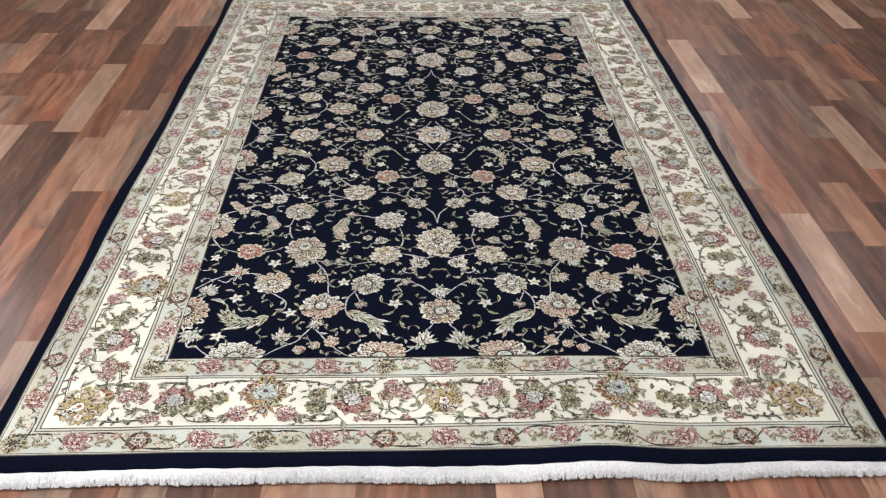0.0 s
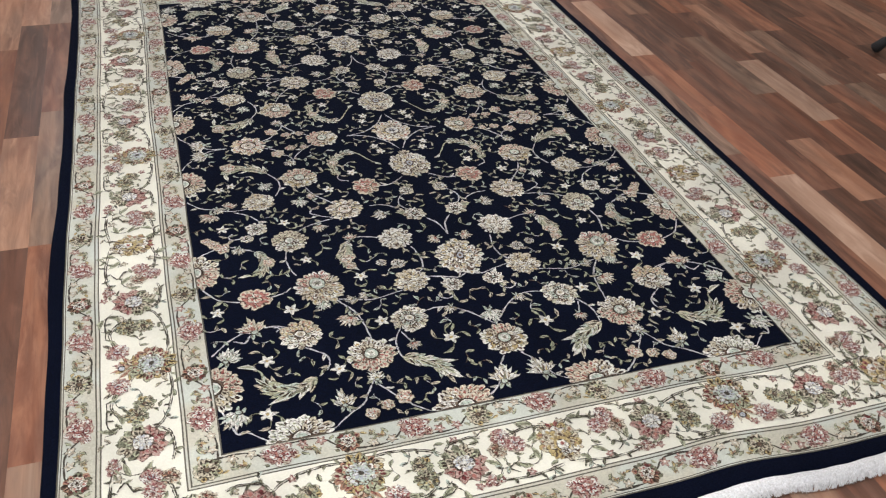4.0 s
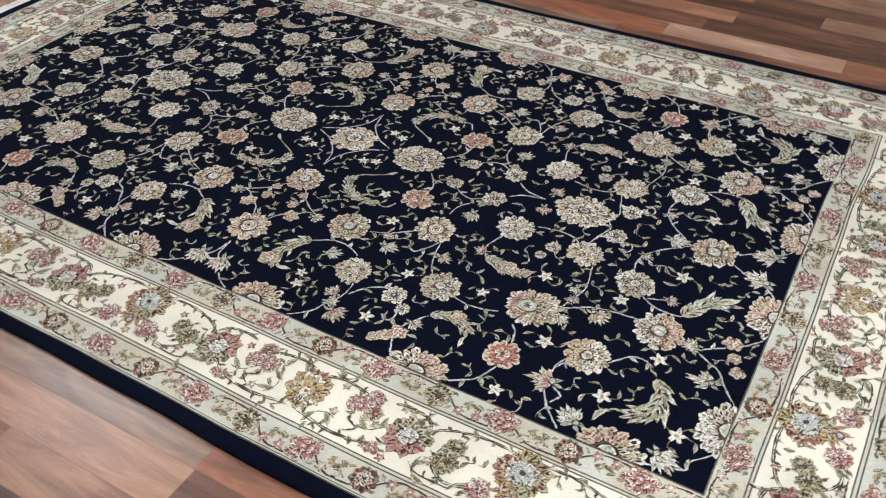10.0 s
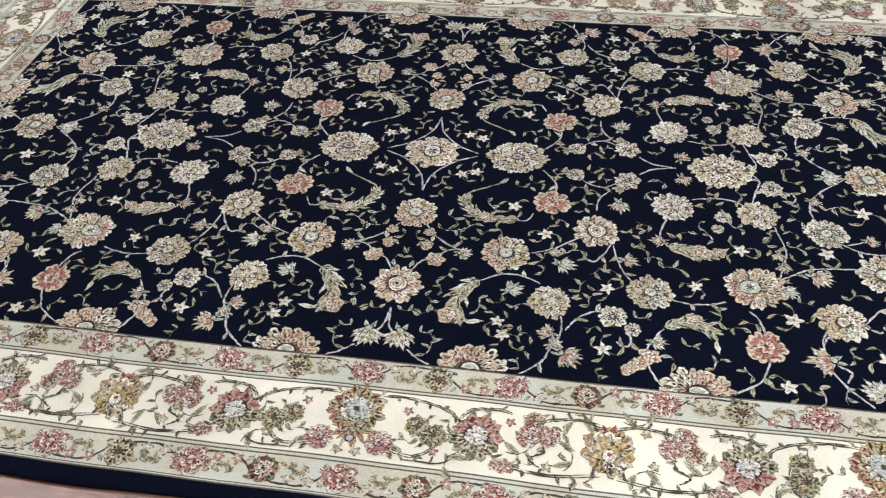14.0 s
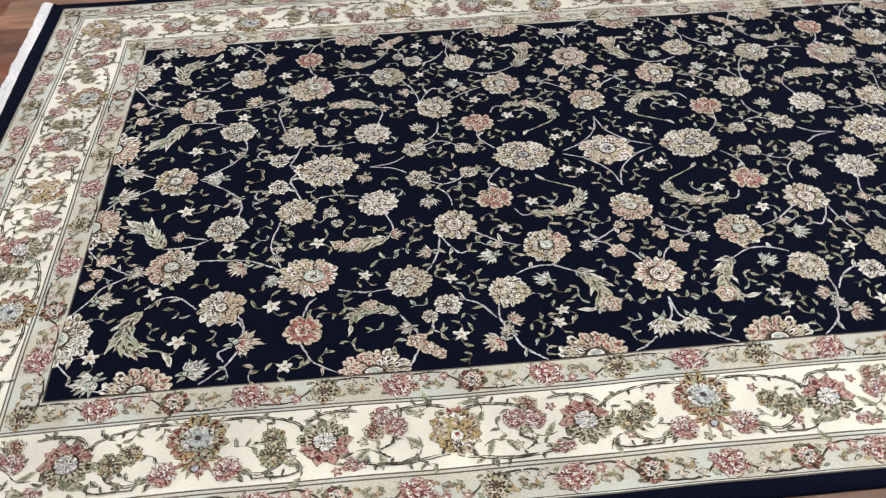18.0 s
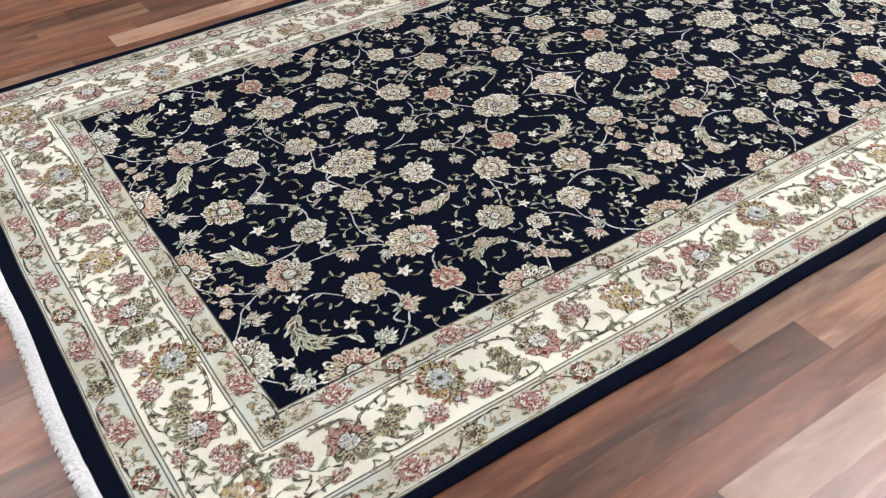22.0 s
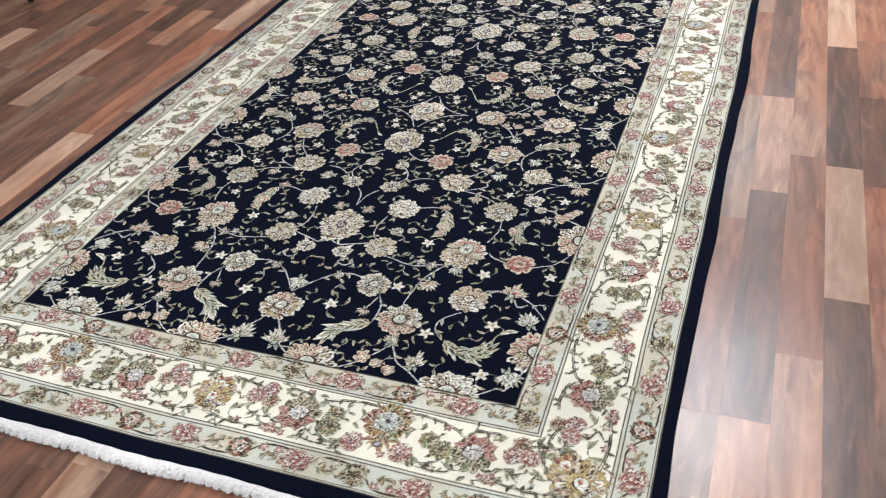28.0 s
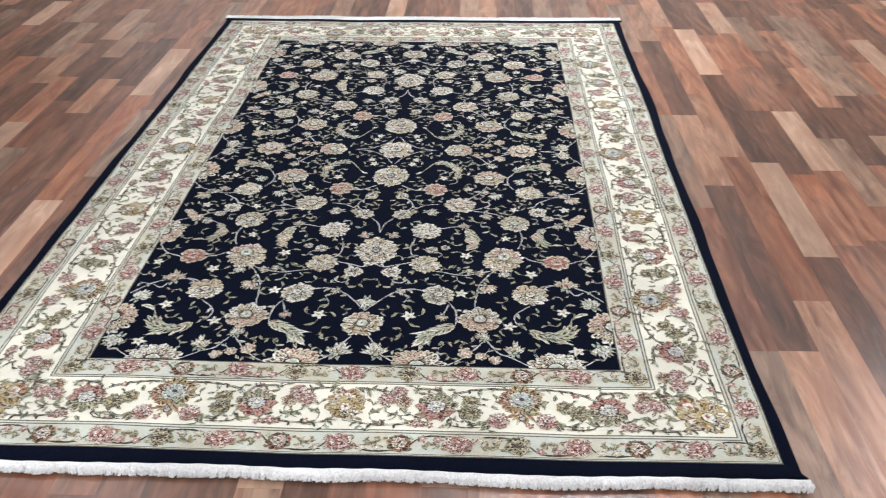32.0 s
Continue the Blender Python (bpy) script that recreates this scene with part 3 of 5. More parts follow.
def petals(m, r, rings, centre=(0.0, 0.0), arc=None, form=None, tint=None, level=1.0, rim="umber", outer="dark"):
    """Rings of ragged petals over a dark ground, the outermost first. Each ring: reach, count, length (in parts of r), fullness of the tip, edge yarns, inner yarns."""
    a0, a1 = arc or (0.0, math.tau)
    shape = [(centre[0] + 0.84 * rings[0][0] * r * (form(a) if form else 1.0) * math.cos(a), centre[1] + 0.84 * rings[0][0] * r * (form(a) if form else 1.0) * math.sin(a)) for a in (a0 + (a1 - a0) * i / 24 for i in range(25 if arc else 24))]
    m.shape(shape, "brown" if rim == "umber" else rim, level - 0.4)
    for k, (reach, n, length, tip, edges, fills) in enumerate(rings):
        for i in range(n):
            f = (i + 0.5 + (0.5 * (k % 2) if not arc else 0.0) + m.rng.uniform(-0.2, 0.2)) / n
            a = a0 + (a1 - a0) * f
            far = reach * r * (form(a) if form else 1.0) * m.rng.uniform(0.9, 1.07)
            size = length * r * m.rng.uniform(0.88, 1.12)
            near = max(0.0, far - size)
            width = max(0.0042, abs(a1 - a0) / n * (near + 0.62 * size) * m.rng.uniform(0.95, 1.2))
            edge, fill = m.rng.choice(edges), m.rng.choice(fills)
            if tint:
                edge, fill = tint(a, k, i) or (edge, fill)
            m.scale(centre[0] + near * math.cos(a), centre[1] + near * math.sin(a), a + m.rng.uniform(-0.32, 0.32), size, width, edge, fill, level + 1.5 * k, tip, rim if k else outer)


def toward(direction, spread, edge, fills):
    """Other yarns on the side of a bloom that faces a direction."""
    return lambda a, k, i: (edge, fills[i % len(fills)]) if math.cos(a - direction) > spread else None


def eye(m, x, y, r, level, inner="mint", ring="ivory"):
    m.disc(x, y, 1.14 * r, 1.1 * r, "umber", level, 14)
    m.disc(x, y, r, 0.95 * r, ring, level + 0.4, 14, 0.0, 0.1)
    m.disc(x, y, 0.66 * r, 0.6 * r, inner, level + 0.8, 10, 0.0, 0.12)
    for i in range(5):
        m.petal(x, y, math.tau * i / 5 + 0.3, 0.42 * r, 0.16 * r, "moss" if i % 2 else "brown", level + 1.2, 0.2)


def ringed_eye(m, x, y, r, level):
    """An eye of rings one within another."""
    for k, (part_of, colour) in enumerate(((1.1, "umber"), (1.0, "ivory"), (0.84, "rust"), (0.74, "ivory"), (0.52, "brown"), (0.42, "beige"), (0.2, "umber"))):
        m.disc(x, y, part_of * r, part_of * r * 0.92, colour, level + 0.4 * k, 14)


def rose_bloom(r, seed, deep=True):
    m = Motif(seed)
    fills = ("rose", "red") if deep else ("rust", "rose")
    petals(m, r, ((1.0, 12, 0.48, 0.6, ("blush", "beige", "blush"), fills), (0.72, 10, 0.4, 0.6, ("blush", "rose"), fills), (0.44, 6, 0.36, 0.6, ("ivory", "blush"), ("red", "rose"))))
    m.disc(0, 0, 0.13 * r, 0.12 * r, "brown", 7.0, 8)
    return m


def heart_rosette(r, seed):
    """The bloom in the middle of the rug: peach scallops round a pale blue cross."""
    m = Motif(seed)
    petals(m, r, ((1.0, 21, 0.3, 0.6, ("ivory", "blush", "beige"), ("rust", "gold", "rose")), (0.8, 18, 0.3, 0.5, ("blush", "ivory"), ("rust", "gold", "brown")), (0.56, 10, 0.24, 0.7, ("ivory", "beige"), ("gold", "brown"))))
    m.disc(0, 0, 0.36 * r, 0.34 * r, "umber", 6.2)
    m.disc(0, 0, 0.32 * r, 0.3 * r, "ivory", 6.6)
    for i in range(8):
        m.petal(0, 0, math.tau * i / 8, (0.3 if i % 2 == 0 else 0.2) * r, 0.1 * r, "blue" if i % 2 == 0 else "umber", 7.0, 0.4)
    return m


def daisy(r, seed, warm=False):
    """Narrow petals round a wide eye of rings."""
    m = Motif(seed)
    fills = ("rust", "rose", "gold") if warm else ("gold", "brown", "beige")
    petals(m, r, ((1.0, 22, 0.38, 0.35, ("beige", "ivory", "beige"), fills), (0.8, 19, 0.34, 0.3, ("ivory", "beige"), fills)))
    ringed_eye(m, 0, 0, 0.38 * r, 4.6)
    return m


def tiered(r, seed, long=1.2, calyx="leaf"):
    """A tall palmette of many small scales, tip at +x, with a lozenge in its middle."""
    m = Motif(seed)
    sprouts(m, -0.82 * r, 0, r, ("sage", "beige", "mint"), 5 if calyx == "leaf" else 3)
    oval = (lambda a: 1.0 / math.sqrt((math.cos(a) / long) ** 2 + math.sin(a) ** 2))
    petals(m, r, ((1.0, 26, 0.27, 0.4, ("ivory", "beige", "ivory"), ("gold", "brown", "sage")), (0.81, 22, 0.26, 0.4, ("ivory", "ivory", "beige"), ("brown", "gold", "rust")), (0.62, 17, 0.25, 0.4, ("ivory", "beige"), ("umber", "gold")), (0.44, 11, 0.22, 0.4, ("ivory",), ("gold", "brown"))), (0.04 * r, 0.0), None, oval)
    m.disc(0.04 * r, 0, 0.26 * r, 0.17 * r, "umber", 7.4, 10)
    m.disc(0.04 * r, 0, 0.22 * r, 0.14 * r, "blue", 7.8, 8, 0, 0.12)
    m.disc(0.04 * r, 0, 0.11 * r, 0.07 * r, "brown", 8.2, 6)
    if calyx == "tip":
        for i in range(5):
            m.scale(0.9 * r, 0, (i - 2) * 0.42, 0.42 * r, 0.16 * r, "beige", "umber", 8.0, 0.2)
    return m


def sprouts(m, x, y, r, tones, n=3):
    """Small pointed leaves that fan out of a foot, away from +x."""
    for i in range(n):
        a = math.pi + (i - (n - 1) / 2) * 0.62
        m.scale(x, y, a, 0.48 * r * (1.0 - 0.1 * abs(i - (n - 1) / 2)), 0.17 * r, tones[i % len(tones)], "moss", 0.8, 0.1, "dark", 0.12 * (i - (n - 1) / 2))


def golden(r, seed):
    """The large palmette with a mint eye: long golden petals to +x, rose petals behind."""
    m = Motif(seed)
    drawn_out = (lambda a: 0.92 + 0.3 * max(0.0, math.cos(a)) ** 2)
    gilt = ("gold", "rust", "brown", "gold")
    petals(m, r, ((1.0, 19, 0.36, 0.35, ("ivory", "beige", "beige"), gilt), (0.82, 17, 0.36, 0.35, ("ivory", "beige"), gilt), (0.64, 13, 0.32, 0.35, ("beige", "ivory"), ("brown", "gold", "umber")), (0.46, 9, 0.3, 0.35, ("beige", "gold"), ("gold", "brown"))), (-0.02 * r, 0), (-2.0, 2.0), drawn_out)
    petals(m, r, ((0.92, 10, 0.36, 0.5, ("blush", "ivory"), ("red", "rose")), (0.7, 8, 0.3, 0.5, ("blush", "pink"), ("red", "rose")), (0.5, 5, 0.26, 0.5, ("blush",), ("rose", "red"))), (-0.02 * r, 0), (1.8, 4.48), None, None, 6.8)
    m.disc(-0.12 * r, 0, 0.38 * r, 0.33 * r, "umber", 12.0, 16)
    m.disc(-0.12 * r, 0, 0.34 * r, 0.29 * r, "mint", 12.4, 16, 0, 0.08)
    m.disc(-0.12 * r, 0, 0.24 * r, 0.2 * r, "ivory", 12.8, 12, 0, 0.12)
    for i in range(7):
        m.petal(-0.12 * r, 0, math.tau * i / 7, 0.17 * r, 0.06 * r, "moss" if i % 2 else "line", 13.2, 0.2)
    sprouts(m, 1.1 * r, 0, -0.5 * r, ("sage", "beige"), 2)
    return m


def half_rose(r, seed, side, amount=0.1):
    """An ivory bloom with red petals on one side and a large mint eye."""
    m = Motif(seed)
    petals(m, r, ((1.0, 23, 0.3, 0.5, ("ivory", "beige", "ivory"), ("brown", "gold", "sage")), (0.81, 20, 0.29, 0.45, ("ivory", "gold", "beige"), ("brown", "gold", "umber")), (0.62, 15, 0.26, 0.4, ("ivory", "beige"), ("beige", "brown"))), (0, 0), None, None, toward(side, amount, "blush", ("red", "rose")))
    eye(m, 0, 0, 0.29 * r, 6.2, "ivory", "mint")
    return m


def pale_bloom(r, seed, side=None, warm=("beige", ("brown", "gold"))):
    m = Motif(seed)
    tint = toward(side, 0.0, warm[0], warm[1]) if side is not None else None
    petals(m, r, ((1.0, 21, 0.32, 0.5, ("ivory", "ivory", "beige"), ("beige", "brown", "sage", "ivory")), (0.78, 18, 0.32, 0.45, ("ivory", "beige"), ("umber", "brown", "sage")), (0.54, 12, 0.26, 0.45, ("ivory", "mint"), ("umber", "brown"))), (0, 0), None, None, tint)
    eye(m, 0, 0, 0.24 * r, 6.2, "mint" if seed % 2 else "beige")
    return m


def flames(r, seed, fills, edges=("ivory", "ivory", "beige"), lean=0.3):
    """A full bloom of pointed petals in four rows, all swept a little to one side, open towards +x."""
    m = Motif(seed)
    open_side = (lambda a: 0.94 + 0.14 * math.cos(a))
    for k, (reach, n, length) in enumerate(((1.0, 21, 0.36), (0.8, 18, 0.34), (0.6, 14, 0.32), (0.4, 9, 0.28))):
        petals(m, r, ((reach, n, length, 0.2, edges, fills),), (-0.06 * r * k, 0), None, open_side, None, 1.0 + 1.5 * k, "umber", "umber" if k else "dark")
    for i in range(5):
        m.scale(-0.2 * r, 0, lean * (i - 2) * 2, 0.34 * r, 0.12 * r, "ivory", fills[i % len(fills)], 7.4, 0.2)
    sprouts(m, -0.85 * r, 0, 0.9 * r, ("sage", "beige"), 2)
    return m


def small_rosette(r, seed, fills=("beige", "sage", "brown"), tail=None):
    m = Motif(seed)
    if tail is not None:
        for k in (-0.35, 0.0, 0.35):
            m.scale(0.7 * r * math.cos(tail), 0.7 * r * math.sin(tail), tail + k, 0.95 * r, 0.36 * r, ("beige", "sage")[k > 0], "moss", 0.8, 0.15, "dark")
    petals(m, r, ((1.0, 13, 0.5, 0.35, ("ivory", "ivory", "beige"), fills), (0.62, 8, 0.36, 0.4, ("ivory",), ("umber", "brown"))))
    m.disc(0, 0, 0.2 * r, 0.2 * r, "umber", 4.4, 8)
    m.disc(0, 0, 0.13 * r, 0.13 * r, "mint", 4.8, 7)
    return m


def floret(r, seed, edge="blush", fills=("rust", "rose"), n=6):
    m = Motif(seed)
    petals(m, r, ((1.0, n, 0.8, 0.4, (edge, "beige"), fills), (0.55, 4, 0.4, 0.6, ("ivory", edge), fills)))
    m.disc(0, 0, 0.14 * r, 0.14 * r, "ivory", 4.4, 6)
    return m


def tulip(r, seed, edges=("beige", "ivory", "blush"), fills=("rust", "brown", "moss"), leaves=("sage", "mint")):
    """A side-on bud: pointed petals towards +x out of a pale cup, a leaf at either side."""
    m = Motif(seed)
    for way in (-1, 1):
        m.scale(-0.45 * r, 0, 1.15 * way, 0.95 * r, 0.3 * r, leaves[0], "moss", 0.8, 0.1, "dark", -0.3 * way)
        m.scale(-0.45 * r, 0, math.pi - 0.7 * way, 0.6 * r, 0.24 * r, leaves[1], "moss", 0.9, 0.1, "dark", 0.3 * way)
    for k, (n, reach) in enumerate(((9, 1.4), (7, 1.1), (4, 0.8))):
        for i in range(n):
            f = i - (n - 1) / 2
            m.scale(-0.5 * r, 0, 0.23 * f, reach * r * (1 - 0.09 * abs(f)) * m.rng.uniform(0.8, 1.1), 0.28 * r, edges[i % len(edges)], fills[(i + k) % len(fills)], 1.4 + 1.3 * k, 0.12, "umber" if k else "dark", 0.06 * f)
    m.disc(-0.5 * r, 0, 0.2 * r, 0.24 * r, "umber", 5.4, 9)
    m.disc(-0.5 * r, 0, 0.14 * r, 0.18 * r, leaves[1], 5.8, 8)
    return m


def star(r, seed=1, petals_of=5, leaves=True, rim=None, colour="ivory"):
    """A five-pointed floret with curled leaves on short stalks round it."""
    m = Motif(seed)
    if leaves:
        turn = m.rng.uniform(0, math.tau)
        for i in range(4):
            a = turn + i * 1.57 + m.rng.uniform(-0.35, 0.35)
            way = m.rng.choice((-1, 1))
            far = m.rng.uniform(1.5, 1.9) * r
            m.ribbon([(far * f * math.cos(a + 0.4 * way * (f - 1)), far * f * math.sin(a + 0.4 * way * (f - 1))) for f in (0.3, 0.55, 0.8, 1.05)], 0.0016, "moss" if rim is None else "line", 0.6)
            m.scale(far * math.cos(a), far * math.sin(a), a + way * m.rng.uniform(0.6, 1.3), r * m.rng.uniform(1.1, 1.5), r * 0.44, m.rng.choice(("sage", "beige", "sage")), m.rng.choice(("moss", "line")), 1, 0.1, "dark" if rim is None else "line", 0.3 * way)
    points = [(0, math.tau * (k + f) / petals_of + m.rng.uniform(-0.06, 0.06), r * d * m.rng.uniform(0.92, 1.08)) for k in range(petals_of) for f, d in ((-0.5, 0.5), (-0.2, 0.86), (0.0, 1.08), (0.2, 0.86))]
    for grow, yarn, level in ((0.0012, rim or "dark", 1.8), (0.0, colour, 2.2)):
        m.shape([((d + grow) * math.cos(a), (d + grow) * math.sin(a)) for _, a, d in points], yarn, level)
    m.disc(0, 0, r * 0.24, r * 0.22, "gold" if colour == "ivory" else "ivory", 3.4, 7)
    return m


def sprig(size, seed=1, rim=None):
    """A short curled stalk with two or three leaflets."""
    m = Motif(seed)
    bend = m.rng.choice((-1, 1)) * m.rng.uniform(0.6, 1.2)
    spot = (lambda f: (size * (f - 0.5) * 1.5, bend * size * 0.8 * (f - 0.5) ** 2))
    m.ribbon([spot(f) for f in (0, 0.2, 0.4, 0.6, 0.8, 1)], max(0.0015, size * 0.07), "line" if rim else m.rng.choice(("moss", "lilac", "brown")), 1)
    for k, f in enumerate((0.0, 0.5, 1.0)[: m.rng.choice((2, 3, 3))]):
        x, y = spot(f)
        way = 1 if k % 2 else -1
        a = m.rng.uniform(0.4, 1.0) * way + (math.pi if f < 0.3 else 0)
        m.scale(x, y, a, size * m.rng.uniform(0.85, 1.15), size * 0.42, m.rng.choice(("sage", "beige", "sage", "mint")), m.rng.choice(("moss", "line")), 1.3, 0.1, rim or "dark", 0.35 * way)
    return m


def fan(r, palette, rim="dark", seed=1):
    """Half a blossom, grown out of an edge, opening towards +x: red petals to one side, pale ones to the other."""
    m = Motif(seed)
    arc = (-math.pi / 2, math.pi / 2)
    skew = 1 if seed % 2 else -1
    red = ("blush", ("rose", "red")) if palette == "red" else ("blush", ("rust", "red")) if palette == "rust" else ("ivory", ("sage", "moss"))
    tint = toward(skew * 1.0, 0.25, red[0], red[1])
    petals(m, r, ((1.0, 14, 0.3, 0.6, ("ivory", "beige"), ("sage", "umber", "brown")), (0.8, 12, 0.28, 0.6, ("ivory", "beige"), ("gold", "brown", "umber")), (0.6, 9, 0.26, 0.6, ("ivory", "beige"), ("umber", "brown"))), (0, 0), arc, None, tint)
    m.disc(0, 0, 0.3 * r, 0.3 * r, "umber", 6.4, 14)
    m.disc(0, 0, 0.25 * r, 0.25 * r, "ivory", 6.8, 14)
    m.disc(0, 0, 0.18 * r, 0.18 * r, "mint", 7.2, 12)
    m.verts = [(max(0.9 * x, 0.0), y * 1.05, z) for x, y, z in m.verts]
    return m


def frond(spine, width, seed, edges=("ivory", "beige", "sage", "mint"), fills=("umber", "moss", "sage"), body=0.6):
    """A ragged leaf along a bent spine: feathery lobes to both sides over its first part, a thin tail with a curled leaf at its end."""
    m = Motif(seed)
    line = curve(spine, 8)
    n = len(line) - 1
    m.ribbon(line, 0.0042, "sage", 0.7, 0.5)
    for i in range(int(n * body), 0, -1):
        (x, y), (x2, y2) = line[i], line[min(i + 1, n)]
        a = math.atan2(y2 - y, x2 - x)
        f = i / (n * body)
        # the lobes come in tufts
        wide = width * (0.4 + 0.5 * math.sin(math.pi * (0.15 + 0.75 * f))) * (1.0 + 0.3 * math.sin(2.1 * i))
        for way in (-1, 1):
            m.scale(x, y, a + way * m.rng.uniform(0.6, 1.2), 0.7 * wide * m.rng.uniform(0.7, 1.2), 0.21 * width, m.rng.choice(edges), m.rng.choice(fills), 1.0 + 0.04 * (n - i), 0.08, "dark", -0.35 * way)
    m.ribbon(line[: int(n * body) + 2], 0.0026, "beige", 3.6, 0.5)
    x, y = line[-1]
    a = math.atan2(y - line[-2][1], x - line[-2][0])
    m.scale(x - 0.3 * width * math.cos(a), y - 0.3 * width * math.sin(a), a, 0.8 * width, 0.26 * width, "ivory", "sage", 3.0, 0.1, "dark", 0.3)
    return m


# the large blossoms of the south-west quarter: kind, x, y, size, turn of the tip
BLOSSOMS = (
    (heart_rosette, (), 0.0, 0.0, 0.066, 0), (tiered, (1.18, "tip"), 0.0, -0.203, 0.062, 90), (tiered, (1.2,), 0.0, -0.659, 0.064, -90),
    (half_rose, (0.0, 0.2), -0.218, 0.0, 0.050, 180), (daisy, (True,), -0.436, 0.0, 0.056, 180), (half_rose, (2.9, 0.25), -0.322, -0.207, 0.054, -80),
    (daisy, (), -0.232, -0.389, 0.053, 20), (flames, (("blush", "ivory", "brown"), ("ivory", "ivory", "beige"), 0.3), -0.135, -0.555, 0.052, 100), (flames, (("gold", "beige", "brown"), ("ivory", "beige"), 0.3), -0.140, -0.730, 0.050, 130),
    (golden, (), -0.362, -0.695, 0.064, -70), (half_rose, (0.0, 0.1), -0.298, -0.950, 0.057, -80), (flames, (("brown", "gold", "sage"), ("ivory", "beige"), 0.3), -0.445, -0.311, 0.049, 110),
    (pale_bloom, (1.6, ("beige", ("rust", "gold"))), -0.433, -0.852, 0.052, 0), (pale_bloom, (1.6, ("beige", ("brown", "sage"))), -0.397, -0.498, 0.050, 0), (pale_bloom, (), -0.186, -0.858, 0.047, 0),
    (half_rose, (3.0, 0.75), 0.0, -0.975, 0.055, -90), (rose_bloom, (), -0.511, -0.706, 0.042, 0), (rose_bloom, (False,), -0.150, -0.290, 0.043, 0),
)
# smaller rosettes: x, y, size, tail (degrees)
ROSETTES = ((-0.058, -0.452, 0.031, 150), (-0.052, -0.762, 0.027, -120), (-0.470, -0.427, 0.029, None), (-0.498, -0.465, 0.017, None), (-0.156, -0.653, 0.019, None), (-0.196, -0.640, 0.014, None), (-0.048, -0.335, 0.022, 60))
# buds: x, y, size, turn, edge yarns, inner yarns
RUSTY, LEAFY, FRESH = (("blush", "beige", "ivory"), ("rust", "rose", "red")), (("ivory", "beige", "ivory"), ("moss", "brown", "gold")), (("ivory", "mint", "ivory"), ("sage", "moss", "mint"))
BUDS = (
    (-0.578, -0.030, 0.036, 180, LEAFY), (-0.313, -0.458, 0.022, -90, RUSTY), (-0.523, -0.304, 0.022, 60, RUSTY), (-0.551, -0.322, 0.018, -60, LEAFY), (-0.580, -0.350, 0.030, -120, RUSTY),
    (-0.320, -0.829, 0.028, -120, RUSTY), (-0.532, -0.802, 0.036, 100, RUSTY), (-0.590, -0.884, 0.032, 60, FRESH), (-0.383, -1.068, 0.030, 85, LEAFY), (-0.600, -1.066, 0.032, -120, FRESH),
    (-0.045, -1.082, 0.036, 82, LEAFY), (-0.042, -0.575, 0.022, 200, RUSTY), (-0.086, -0.848, 0.018, -110, LEAFY), (-0.420, -0.232, 0.024, -60, FRESH),
    (-0.364, -0.766, 0.020, -100, FRESH), (-0.268, -0.755, 0.017, 180, LEAFY), (-0.302, -0.758, 0.016, 190, LEAFY), (-0.147, -0.436, 0.026, 190, LEAFY), (-0.247, -0.516, 0.020, 90, RUSTY),
    (-0.524, -0.513, 0.020, -90, LEAFY), (-0.200, -0.945, 0.018, -90, RUSTY), (-0.304, -1.018, 0.022, 90, LEAFY), (-0.334, -0.122, 0.020, -90, LEAFY), (-0.342, -0.330, 0.026, -110, FRESH), (0.0, -0.893, 0.030, -90, FRESH),
)
# chains of small florets: x, y, size
FLORETS = (
    (-0.360, -0.064, 0.021), (-0.318, -0.040, 0.016), (-0.278, -0.040, 0.014), (-0.309, -0.309, 0.014), (-0.561, -0.494, 0.021), (-0.580, -0.474, 0.017), (-0.596, -0.456, 0.014), (-0.263, -1.091, 0.020), (-0.302, -1.104, 0.016), (-0.336, -1.120, 0.017),
    (-0.218, -0.153, 0.017), (-0.508, -0.115, 0.024), (-0.275, -0.606, 0.020), (-0.271, -0.636, 0.015), (-0.459, -0.578, 0.017),
)
STARS = (
    (-0.510, -0.210, 0.014), (-0.543, -0.223, 0.014), (-0.552, -0.411, 0.016), (-0.396, -0.415, 0.015), (-0.370, -0.585, 0.014), (-0.438, -0.763, 0.018), (-0.248, -0.851, 0.017), (-0.114, -0.942, 0.019),
    (-0.374, -0.978, 0.017), (-0.537, -1.070, 0.018), (-0.516, -0.918, 0.018), (-0.599, -0.737, 0.016), (-0.257, -0.680, 0.017), (-0.254, -0.284, 0.016), (-0.173, -0.211, 0.015), (-0.076, -0.080, 0.014), (-0.064, -0.113, 0.014),
)
# half blossoms along the west and the south edge of the field
WEST_FANS = ((-0.173, "red"), (-0.578, "red"), (-0.972, "red"))
SOUTH_FANS = ((-0.146, "rust"), (-0.482, "sage"))

for i, (kind, more, x, y, r, turn) in enumerate(BLOSSOMS):
    all_round("palmette" if kind in (tiered, golden, flames) else "rosette", kind(0.94 * r, 100 + i, *more), x, y, turn)
for i, (x, y, r, tail) in enumerate(ROSETTES):
    all_round("rosette", small_rosette(r, 200 + i, tail=None if tail is None else math.radians(tail)), x, y, 0)
for i, (x, y, r, turn, (edges, fills)) in enumerate(BUDS):
    all_round("bud", tulip(1.12 * r, 400 + i, edges, fills), x, y, turn)
for i, (x, y, r) in enumerate(FLORETS):
    all_round("floret", floret(r, 450 + i), x, y, 37 * i, 0.002)
for i, (x, y, r) in enumerate(STARS):
    all_round("star_flower", star(r, 500 + i), x, y, 40 * i)
